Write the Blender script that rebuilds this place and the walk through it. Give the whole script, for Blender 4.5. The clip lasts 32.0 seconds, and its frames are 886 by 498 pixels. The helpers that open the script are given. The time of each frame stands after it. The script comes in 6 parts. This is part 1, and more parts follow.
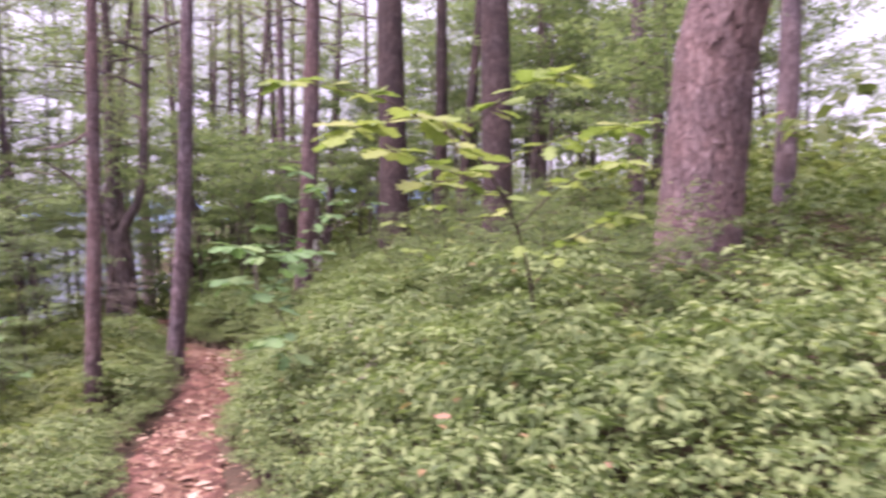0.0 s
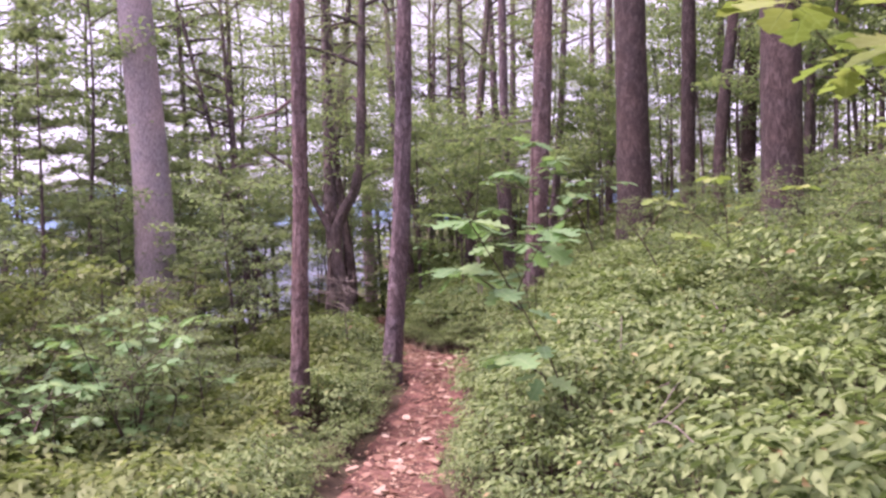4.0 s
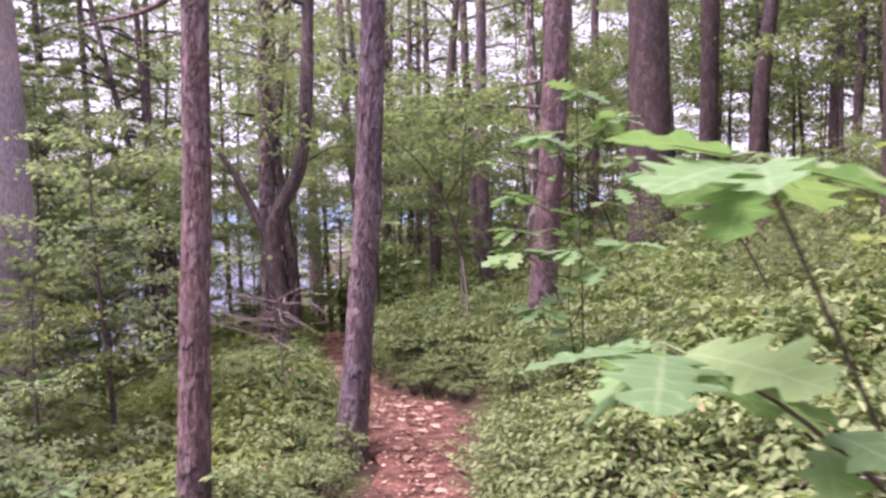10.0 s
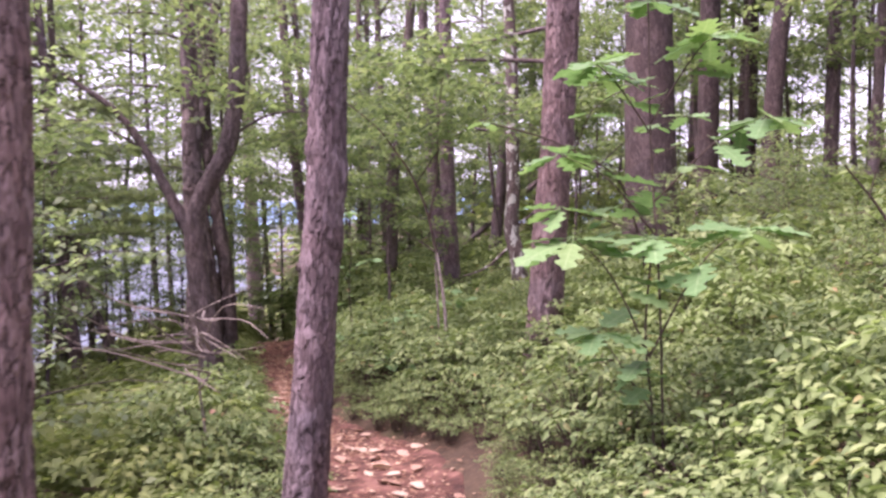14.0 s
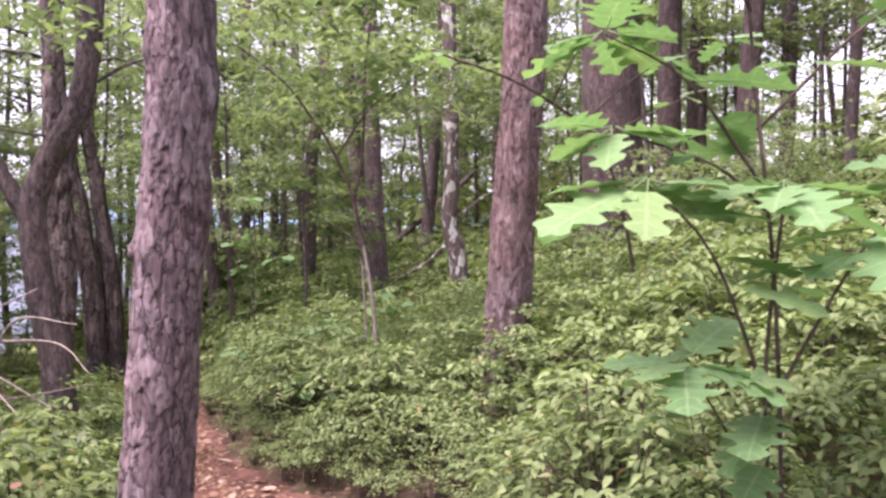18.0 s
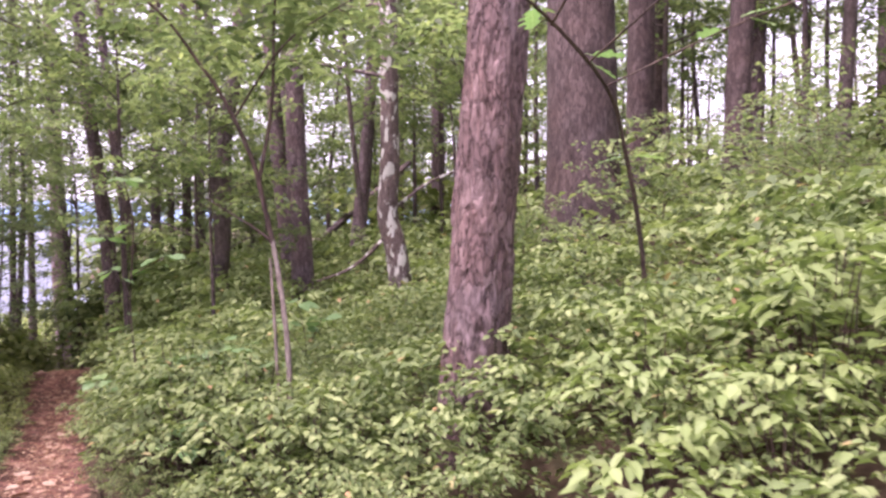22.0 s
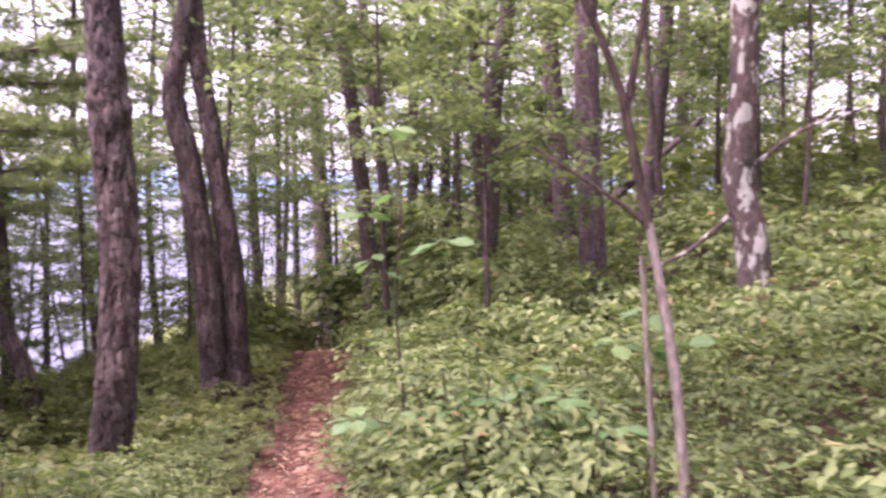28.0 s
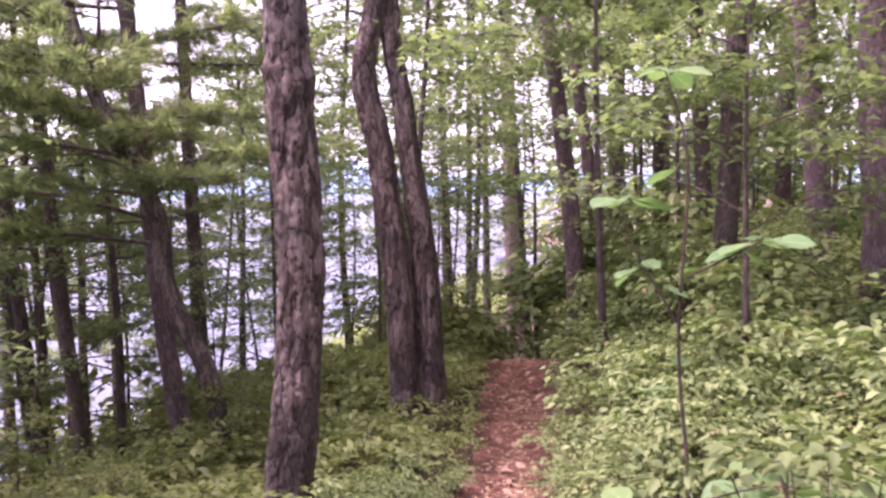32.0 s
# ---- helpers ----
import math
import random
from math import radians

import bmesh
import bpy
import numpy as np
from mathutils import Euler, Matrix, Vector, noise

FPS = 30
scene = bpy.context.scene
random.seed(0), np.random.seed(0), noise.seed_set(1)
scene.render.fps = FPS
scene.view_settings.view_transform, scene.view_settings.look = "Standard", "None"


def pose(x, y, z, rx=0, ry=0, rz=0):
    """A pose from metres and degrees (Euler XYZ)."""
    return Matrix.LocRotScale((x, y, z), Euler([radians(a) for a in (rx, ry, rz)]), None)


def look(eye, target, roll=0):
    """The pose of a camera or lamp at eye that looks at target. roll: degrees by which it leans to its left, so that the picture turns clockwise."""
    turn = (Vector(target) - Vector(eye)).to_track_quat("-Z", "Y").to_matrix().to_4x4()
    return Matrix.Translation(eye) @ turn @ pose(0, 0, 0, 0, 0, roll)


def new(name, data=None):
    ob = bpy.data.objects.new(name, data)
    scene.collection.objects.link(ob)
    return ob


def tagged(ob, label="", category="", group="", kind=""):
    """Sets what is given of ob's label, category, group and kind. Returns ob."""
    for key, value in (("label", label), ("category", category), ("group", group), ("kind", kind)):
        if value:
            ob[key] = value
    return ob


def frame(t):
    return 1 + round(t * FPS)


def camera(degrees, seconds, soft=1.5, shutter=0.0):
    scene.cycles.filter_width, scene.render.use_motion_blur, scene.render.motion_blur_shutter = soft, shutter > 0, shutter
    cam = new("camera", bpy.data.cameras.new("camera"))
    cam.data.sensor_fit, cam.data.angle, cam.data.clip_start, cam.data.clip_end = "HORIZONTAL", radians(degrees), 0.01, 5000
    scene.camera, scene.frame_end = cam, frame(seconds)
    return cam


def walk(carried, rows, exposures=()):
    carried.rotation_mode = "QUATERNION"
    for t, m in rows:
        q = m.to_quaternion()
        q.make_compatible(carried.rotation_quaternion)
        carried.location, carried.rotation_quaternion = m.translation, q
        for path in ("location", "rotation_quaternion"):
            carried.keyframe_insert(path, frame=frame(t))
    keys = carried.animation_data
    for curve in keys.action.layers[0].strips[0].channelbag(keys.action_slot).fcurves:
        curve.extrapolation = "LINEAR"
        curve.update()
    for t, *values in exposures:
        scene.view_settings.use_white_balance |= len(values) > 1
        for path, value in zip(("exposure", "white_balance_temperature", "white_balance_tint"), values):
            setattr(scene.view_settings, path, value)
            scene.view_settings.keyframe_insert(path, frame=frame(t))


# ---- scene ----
cam = camera(58.5, 32.0, soft=2.7, shutter=0.5)
METRES, EYE, TILT, LEAN, TURN = 13.5, 1.5, -2.5, 0.0, 0.0
ROWS = [
    (0.0, 0.0, 0.0, 0.0, 0.0, 0.0, -0.0),
    (0.5, -0.0109, 0.0192, 0.0003, 7.41, -0.13, -0.05),
    (1.0, -0.0167, 0.0334, -0.0022, 10.61, -0.03, 0.22),
    (1.5, -0.0186, 0.053, -0.0053, 12.13, -0.1, 0.27),
    (2.0, -0.0189, 0.0745, -0.0063, 13.74, -0.24, 0.4),
    (2.5, -0.0216, 0.0892, -0.0091, 14.6, -0.08, 0.23),
    (3.0, -0.0327, 0.1073, -0.0065, 15.02, -0.07, 0.13),
    (3.5, -0.0379, 0.1194, -0.0078, 15.29, -0.04, 0.21),
    (5.5, -0.0653, 0.1997, -0.01, 15.3, 0.0, -0.21),
    (6.0, -0.0766, 0.2155, -0.0109, 15.02, 0.01, -0.2),
    (6.5, -0.0824, 0.234, -0.011, 14.8, 0.1, -0.01),
    (7.0, -0.0856, 0.2544, -0.0098, 14.51, 0.05, -0.03),
    (7.5, -0.0928, 0.2694, -0.0106, 14.12, 0.17, -0.08),
    (8.0, -0.0991, 0.2798, -0.0097, 13.33, 0.24, -0.12),
    (8.5, -0.1056, 0.2955, -0.0097, 12.37, 0.21, -0.12),
    (9.0, -0.1076, 0.3165, -0.0072, 11.89, 0.14, -0.12),
    (9.5, -0.1123, 0.3292, -0.009, 11.66, 0.21, -0.1),
    (10.0, -0.1248, 0.3491, -0.0066, 11.44, 0.19, -0.25),
    (10.5, -0.136, 0.3648, -0.0076, 11.32, 0.17, -0.3),
    (11.0, -0.1437, 0.3783, -0.0089, 11.15, 0.34, -0.2),
    (11.5, -0.1522, 0.4002, -0.0077, 11.11, 0.12, -0.19),
    (12.0, -0.1581, 0.4126, -0.011, 11.06, 0.34, -0.22),
    (12.5, -0.1644, 0.4344, -0.0107, 10.89, 0.15, -0.15),
    (13.0, -0.1685, 0.4492, -0.0118, 10.55, 0.28, -0.16),
    (13.5, -0.17, 0.4609, -0.0117, 9.19, 0.41, -0.13),
    (14.0, -0.172, 0.4821, -0.0093, 7.23, 0.15, -0.07),
    (14.5, -0.1716, 0.4967, -0.0079, 5.56, 0.24, -0.03),
    (15.0, -0.1715, 0.5087, -0.0089, 3.9, 0.33, -0.03),
    (15.5, -0.1775, 0.5274, -0.0098, 1.93, 0.13, -0.11),
    (17.5, -0.1894, 0.5913, -0.0146, 1.27, 0.37, 0.27),
    (18.0, -0.1906, 0.599, -0.0166, 1.58, 0.57, 0.23),
    (18.5, -0.1929, 0.6116, -0.017, 1.82, 0.51, 0.23),
    (19.0, -0.1991, 0.6307, -0.0147, 1.92, 0.37, 0.15),
    (19.5, -0.2033, 0.6404, -0.0166, 1.86, 0.5, 0.2),
    (20.0, -0.2033, 0.6513, -0.0166, 1.74, 0.6, 0.3),
    (20.5, -0.1974, 0.6732, -0.0148, 0.77, 0.3, 0.48),
    (21.0, -0.1948, 0.6852, -0.0148, -1.96, 0.42, 0.41),
    (21.5, -0.1938, 0.6938, -0.0152, -2.86, 0.51, 0.35),
    (22.0, -0.1965, 0.7107, -0.0156, -3.33, 0.29, 0.29),
    (22.5, -0.2018, 0.7282, -0.0139, -3.76, 0.36, 0.16),
    (23.0, -0.205, 0.7357, -0.016, -4.2, -0.77, 0.21),
    (23.5, -0.2058, 0.7449, -0.0165, -4.61, -2.28, 0.29),
    (24.0, -0.2067, 0.7615, -0.0143, -4.82, -2.6, 0.23),
    (24.5, -0.2083, 0.7724, -0.0128, -4.71, -1.82, 0.23),
    (26.5, -0.2304, 0.8177, -0.0103, 1.43, -1.89, -0.19),
    (27.0, -0.2358, 0.8266, -0.0101, 4.5, -1.86, -0.21),
    (27.5, -0.2427, 0.8433, -0.0107, 9.03, -2.1, -0.27),
    (28.0, -0.2471, 0.8502, -0.0104, 13.99, -1.91, -0.23),
    (28.5, -0.2551, 0.8601, -0.0107, 17.92, -1.98, -0.28),
    (29.0, -0.266, 0.8712, -0.009, 19.0, -2.0, -0.32),
    (29.5, -0.2693, 0.8763, -0.0105, 19.45, -1.99, -0.11),
    (30.0, -0.2756, 0.8842, -0.0114, 19.92, -1.96, -0.21),
    (30.5, -0.2838, 0.8981, -0.0122, 21.7, -2.13, -0.23),
    (31.0, -0.2873, 0.9043, -0.0121, 24.74, -1.98, -0.18),
    (31.5, -0.2876, 0.9141, -0.0127, 26.86, -1.98, -0.02),
    (32.0, -0.2943, 0.9267, -0.0122, 27.24, -2.18, -0.13),
]
walk(cam, [(t, pose(0, 0, EYE, TILT, LEAN, TURN) @ pose(METRES * x, METRES * y, METRES * z, 90 + pitch, roll, yaw)) for t, x, y, z, yaw, pitch, roll in ROWS],
     exposures=((0.0, 1.42, 6350, 41), (4.0, 1.40, 6350, 45), (10.0, 1.54, 6300, 45), (16.0, 1.82, 6400, 37), (19.0, 1.92, 6450, 32), (21.0, 1.97, 6500, 37), (24.0, 2.08, 6500, 48), (28.0, 2.2, 6500, 50), (32.0, 2.3, 6500, 51)))
# ---- sky and light: a bright overcast sky over the lake, seen through the canopy ----
world = bpy.data.worlds.new("sky")
scene.world = world
world.use_nodes = True
wn, wl = world.node_tree.nodes, world.node_tree.links
wn.clear()
sky = wn.new("ShaderNodeTexSky")
sky.sky_type, sky.sun_disc = "NISHITA", False
sky.sun_elevation, sky.sun_rotation = radians(62), radians(-125)
sky.air_density, sky.dust_density, sky.ozone_density = 1.0, 4.0, 1.0
veil = wn.new("ShaderNodeMixRGB")
veil.inputs[0].default_value = 0.72
veil.inputs[2].default_value = (12.8, 12.8, 14.6, 1)
back = wn.new("ShaderNodeBackground")
back.inputs[1].default_value = 0.050
wout = wn.new("ShaderNodeOutputWorld")
wl.new(sky.outputs[0], veil.inputs[1])
wl.new(veil.outputs[0], back.inputs[0])
wl.new(back.outputs[0], wout.inputs[0])
sun = new("sun", bpy.data.lights.new("sun", "SUN"))
sun.data.energy, sun.data.angle, sun.data.color = 4.0, radians(40), (1.0, 0.955, 0.92)
sun.matrix_world = look((-19, -13, 44), (0, 0, 0))


# ---- materials ----
def shader(name, rough=0.8):
    m = bpy.data.materials.new(name)
    m.use_nodes = True
    nt = m.node_tree
    bsdf = nt.nodes["Principled BSDF"]
    bsdf.inputs["Roughness"].default_value = rough
    bsdf.inputs["Specular IOR Level"].default_value = 0.3
    return m, nt.nodes, nt.links, bsdf


def noise_tex(n, l, scale, detail=4.0, stretch=(1, 1, 1), coord="Object"):
    tc, mp, tx = n.new("ShaderNodeTexCoord"), n.new("ShaderNodeMapping"), n.new("ShaderNodeTexNoise")
    mp.inputs["Scale"].default_value = stretch
    tx.inputs["Scale"].default_value, tx.inputs["Detail"].default_value = scale, detail
    l.new(tc.outputs[coord], mp.inputs[0])
    l.new(mp.outputs[0], tx.inputs["Vector"])
    return tx


def ramp(n, l, source, stops):
    r = n.new("ShaderNodeValToRGB")
    while len(r.color_ramp.elements) < len(stops):
        r.color_ramp.elements.new(0.5)
    for e, (p, c) in zip(r.color_ramp.elements, stops):
        e.position, e.color = p, (*c, 1)
    l.new(source, r.inputs[0])
    return r


def mix(n, l, fac, a, b, how="MIX"):
    x = n.new("ShaderNodeMixRGB")
    x.blend_type = how
    for sock, v in zip(x.inputs, (fac, a, b)):
        if hasattr(v, "is_linked"):
            l.new(v, sock)
        elif isinstance(v, tuple):
            sock.default_value = (*v, 1)
        else:
            sock.default_value = v
    return x.outputs[0]


def bump(n, l, height, bsdf, strength, distance):
    b = n.new("ShaderNodeBump")
    b.inputs["Strength"].default_value, b.inputs["Distance"].default_value = strength, distance
    l.new(height, b.inputs["Height"])
    l.new(b.outputs[0], bsdf.inputs["Normal"])


def bark_material(name, dark, mid, light, patch=None, patch_from=0.62, scale=24.0, flake=0.013, smooth=False):
    """Bark in flaking scales: each scale has its own shade, and the cracks between them show dark inner bark."""
    m, n, l, bsdf = shader(name, 0.9)
    tc, mp = n.new("ShaderNodeTexCoord"), n.new("ShaderNodeMapping")
    mp.inputs["Scale"].default_value = (1, 1, 0.36)
    l.new(tc.outputs["Object"], mp.inputs[0])
    bend = n.new("ShaderNodeTexNoise")
    bend.inputs["Scale"].default_value, bend.inputs["Detail"].default_value = 14, 7
    bend.inputs["Roughness"].default_value = 0.62
    l.new(mp.outputs[0], bend.inputs["Vector"])
    shift = n.new("ShaderNodeVectorMath")
    shift.operation = "MULTIPLY_ADD"
    shift.inputs[1].default_value = (0.13, 0.13, 0.10)
    l.new(bend.outputs["Color"], shift.inputs[0])
    l.new(mp.outputs[0], shift.inputs[2])
    edge, cell = n.new("ShaderNodeTexVoronoi"), n.new("ShaderNodeTexVoronoi")
    edge.feature = "DISTANCE_TO_EDGE"
    for t in (edge, cell):
        t.inputs["Scale"].default_value = scale
        l.new(shift.outputs[0], t.inputs["Vector"])
    pick = n.new("ShaderNodeSeparateColor")
    l.new(cell.outputs["Color"], pick.inputs[0])
    at = n.new("ShaderNodeAttribute")
    at.attribute_name = "plate"
    both = n.new("ShaderNodeMath")
    both.operation = "MULTIPLY_ADD"
    both.inputs[1].default_value = 0.6
    half = n.new("ShaderNodeMath")
    half.operation = "MULTIPLY"
    half.inputs[1].default_value = 0.5
    l.new(at.outputs["Fac"], half.inputs[0])
    l.new(pick.outputs[0], both.inputs[0])
    l.new(half.outputs[0], both.inputs[2])
    shades = ramp(n, l, both.outputs[0], [(0.05, tuple(0.6 * v + 0.4 * w for v, w in zip(mid, dark))), (0.45, mid), (0.95, light)])
    fine = noise_tex(n, l, 70, 6, (1, 1, 0.3))
    crack = ramp(n, l, edge.outputs["Distance"], [(0.008, (0.0, 0.0, 0.0)), (0.045, (1, 1, 1))])
    some = noise_tex(n, l, 9, 4, (1, 1, 0.35))
    shut = ramp(n, l, some.outputs["Fac"], [(0.46, (0.0, 0.0, 0.0)), (0.60, (0.8, 0.8, 0.8))])
    keep = mix(n, l, 1.0, crack.outputs[0], shut.outputs[0], "LIGHTEN")
    c = shades.outputs[0] if smooth else mix(n, l, keep, dark, shades.outputs[0])
    if not smooth:
        c = mix(n, l, ramp(n, l, at.outputs["Fac"], [(0.0, (0.15, 0.15, 0.15)), (0.10, (1, 1, 1))]).outputs[0], dark, c)
    c = mix(n, l, 0.8, c, ramp(n, l, fine.outputs["Fac"], [(0.3, (0.45, 0.42, 0.43)), (0.7, (1.4, 1.36, 1.38))]).outputs[0], "MULTIPLY")
    broad = noise_tex(n, l, 2.2, 3)
    c = mix(n, l, 0.6, c, ramp(n, l, broad.outputs["Fac"], [(0.35, (0.72, 0.72, 0.78)), (0.65, (1.2, 1.05, 1.0))]).outputs[0], "MULTIPLY")
    if patch:
        spots = noise_tex(n, l, 17, 5, (1, 1, 0.5))
        c = mix(n, l, ramp(n, l, spots.outputs["Fac"], [(patch_from - 0.04, (0, 0, 0)), (patch_from, (1, 1, 1))]).outputs[0], c, patch)
    l.new(c, bsdf.inputs["Base Color"])
    scales = ramp(n, l, edge.outputs["Distance"], [(0.0, (0, 0, 0)), (0.10, (0.75, 0.75, 0.75)), (0.5, (1, 1, 1))])
    chips = n.new("ShaderNodeTexVoronoi")
    chips.inputs["Scale"].default_value = scale * 2.6
    l.new(shift.outputs[0], chips.inputs["Vector"])
    chip = n.new("ShaderNodeSeparateColor")
    l.new(chips.outputs["Color"], chip.inputs[0])
    relief = mix(n, l, 0.3, mix(n, l, 0.35, scales.outputs[0], chip.outputs[0]), fine.outputs["Fac"])
    if not smooth:
        relief = mix(n, l, 0.35, relief, pick.outputs[1])
    bump(n, l, fine.outputs["Fac"] if smooth else relief, bsdf, 0.25 if smooth else 1.0, flake)
    return m


def leaf_material(name, stops, through_light=0.35, rough=0.5, single=False, veined=False):
    """Leaves: a shade for each one, light shining through the blade."""
    m, n, l, bsdf = shader(name, rough)
    if single:
        pick = n.new("ShaderNodeObjectInfo").outputs["Random"]
    else:
        pick = n.new("ShaderNodeNewGeometry").outputs["Random Per Island"]
    c = ramp(n, l, pick, stops).outputs[0]
    broad = noise_tex(n, l, 1.1, 3)
    c = mix(n, l, 0.6, c, ramp(n, l, broad.outputs["Fac"], [(0.3, (0.72, 0.78, 0.7)), (0.7, (1.2, 1.15, 1.0))]).outputs[0], "MULTIPLY")
    fine = noise_tex(n, l, 45, 3)
    c = mix(n, l, 0.3, c, ramp(n, l, fine.outputs["Fac"], [(0.3, (0.7, 0.7, 0.65)), (0.7, (1.15, 1.15, 1.1))]).outputs[0], "MULTIPLY")
    if veined:
        rib, cross = n.new("ShaderNodeAttribute"), n.new("ShaderNodeAttribute")
        rib.attribute_name, cross.attribute_name = "rib", "cross"
        wave = n.new("ShaderNodeMath")
        wave.operation, wave.inputs[1].default_value = "PINGPONG", 0.5
        l.new(cross.outputs["Fac"], wave.inputs[0])
        veins = mix(n, l, 1.0, ramp(n, l, rib.outputs["Fac"], [(0.90, (0, 0, 0)), (0.97, (1, 1, 1))]).outputs[0],
                    ramp(n, l, wave.outputs[0], [(0.03, (0.7, 0.7, 0.7)), (0.09, (0, 0, 0))]).outputs[0], "LIGHTEN")
        c = mix(n, l, veins, c, mix(n, l, 0.2, c, (0.55, 0.62, 0.38)))
    l.new(c, bsdf.inputs["Base Color"])
    bump(n, l, fine.outputs["Fac"], bsdf, 0.25, 0.004)
    tr, mx = n.new("ShaderNodeBsdfTranslucent"), n.new("ShaderNodeMixShader")
    mx.inputs[0].default_value = through_light
    l.new(mix(n, l, 1.0, c, (1.12, 1.25, 0.8), "MULTIPLY"), tr.inputs[0])
    l.new(bsdf.outputs[0], mx.inputs[1])
    l.new(tr.outputs[0], mx.inputs[2])
    l.new(mx.outputs[0], n["Material Output"].inputs[0])
    return m


def earth_material(name, stops, scale, rough=0.95, relief=0.02):
    m, n, l, bsdf = shader(name, rough)
    big, small = noise_tex(n, l, scale, 6), noise_tex(n, l, scale * 14, 5)
    c = ramp(n, l, big.outputs["Fac"], stops).outputs[0]
    c = mix(n, l, 0.6, c, ramp(n, l, small.outputs["Fac"], [(0.3, (0.5, 0.48, 0.48)), (0.7, (1.35, 1.3, 1.25))]).outputs[0], "MULTIPLY")
    l.new(c, bsdf.inputs["Base Color"])
    bump(n, l, small.outputs["Fac"], bsdf, 0.6, relief)
    return m


PINE_BARK = bark_material("pine_bark", (0.040, 0.029, 0.030), (0.138, 0.104, 0.112), (0.225, 0.183, 0.199), scale=27.0)
RUSSET_BARK = bark_material("russet_pine_bark", (0.046, 0.031, 0.030), (0.150, 0.104, 0.102), (0.238, 0.182, 0.182), scale=27.0)
GREY_BARK = bark_material("grey_bark", (0.045, 0.035, 0.034), (0.108, 0.087, 0.085), (0.175, 0.143, 0.142))
DARK_BARK = bark_material("dark_pine_bark", (0.030, 0.022, 0.021), (0.072, 0.053, 0.051), (0.115, 0.09, 0.088))
SHAGGY_BARK = bark_material("shaggy_grey_bark", (0.020, 0.015, 0.014), (0.095, 0.075, 0.072), (0.225, 0.188, 0.183), scale=15.0, flake=0.025)
RED_BARK = bark_material("red_pine_bark", (0.17, 0.13, 0.125), (0.26, 0.205, 0.205), (0.34, 0.275, 0.28))
PALE_BARK = bark_material("pale_smooth_bark", (0.27, 0.24, 0.255), (0.32, 0.285, 0.30), (0.36, 0.325, 0.34), scale=3, smooth=True)
LICHEN_BARK = bark_material("lichened_bark", (0.07, 0.055, 0.05), (0.12, 0.095, 0.09), (0.17, 0.14, 0.13), (0.48, 0.47, 0.44), 0.585)
TWIG = bark_material("twig_bark", (0.05, 0.035, 0.03), (0.08, 0.058, 0.05), (0.12, 0.09, 0.075), smooth=True)
PALE_TWIG = bark_material("weathered_wood", (0.17, 0.145, 0.125), (0.22, 0.19, 0.165), (0.29, 0.255, 0.225), smooth=True)
SHRUB_LEAF = leaf_material("shrub_leaf", [(0.0, (0.085, 0.125, 0.05)), (0.5, (0.17, 0.225, 0.095)), (0.985, (0.28, 0.335, 0.16)), (1.0, (0.36, 0.22, 0.13))], 0.36, 0.6)
# Second copy of the shrub leaf, its colour toned for light on the slope.
TONED_SHRUB_LEAF = leaf_material("toned_shrub_leaf", [(0.0, (0.13, 0.165, 0.065)), (0.6, (0.195, 0.235, 0.095)), (1.0, (0.27, 0.30, 0.13))], 0.42)
TREE_LEAF = leaf_material("tree_leaf", [(0.0, (0.105, 0.145, 0.08)), (0.6, (0.17, 0.215, 0.12)), (1.0, (0.235, 0.275, 0.15))], 0.62)
# Lighter copy of the tree leaf: bright lakeside light put into its colour.
LIT_TREE_LEAF = leaf_material("lit_tree_leaf", [(0.0, (0.15, 0.195, 0.12)), (0.6, (0.225, 0.275, 0.17)), (1.0, (0.29, 0.34, 0.215))], 0.62)
OAK_LEAF = leaf_material("oak_leaf", [(0.0, (0.14, 0.25, 0.115)), (0.6, (0.19, 0.32, 0.15)), (1.0, (0.25, 0.36, 0.16))], 0.38, 0.42, single=True, veined=True)
YELLOW_LEAF = leaf_material("yellowish_leaf", [(0.0, (0.20, 0.27, 0.075)), (0.6, (0.26, 0.32, 0.095)), (1.0, (0.33, 0.355, 0.13))], 0.4, 0.45, single=True, veined=True)
NEEDLE = leaf_material("pine_needle", [(0.0, (0.15, 0.19, 0.115)), (0.6, (0.22, 0.26, 0.155)), (1.0, (0.30, 0.33, 0.20))], 0.66, 0.55)
DEAD_LEAF = leaf_material("dead_leaf", [(0.0, (0.24, 0.13, 0.09)), (0.5, (0.38, 0.23, 0.17)), (1.0, (0.52, 0.38, 0.30))], 0.1, 0.7)
DEAD_LEAF_ONE = leaf_material("fallen_leaf", [(0.0, (0.22, 0.11, 0.08)), (0.5, (0.29, 0.165, 0.12)), (1.0, (0.35, 0.22, 0.165))], 0.1, 0.7, single=True)
PALE_DEAD_LEAF = leaf_material("pale_fallen_leaf", [(0.0, (0.25, 0.13, 0.10)), (0.5, (0.38, 0.235, 0.19)), (1.0, (0.52, 0.38, 0.32))], 0.1, 0.7, single=True)
DEAD_NEEDLE = leaf_material("dead_needle", [(0.0, (0.17, 0.075, 0.053)), (0.6, (0.27, 0.135, 0.097)), (1.0, (0.40, 0.235, 0.175))], 0.0, 0.8)
SOIL = earth_material("forest_soil", [(0.3, (0.045, 0.029, 0.02)), (0.55, (0.08, 0.054, 0.036)), (0.7, (0.075, 0.075, 0.036))], 1.6)
TRAIL = earth_material("needle_covered_trail", [(0.34, (0.055, 0.026, 0.021)), (0.5, (0.115, 0.053, 0.042)), (0.66, (0.22, 0.112, 0.09))], 6.0)


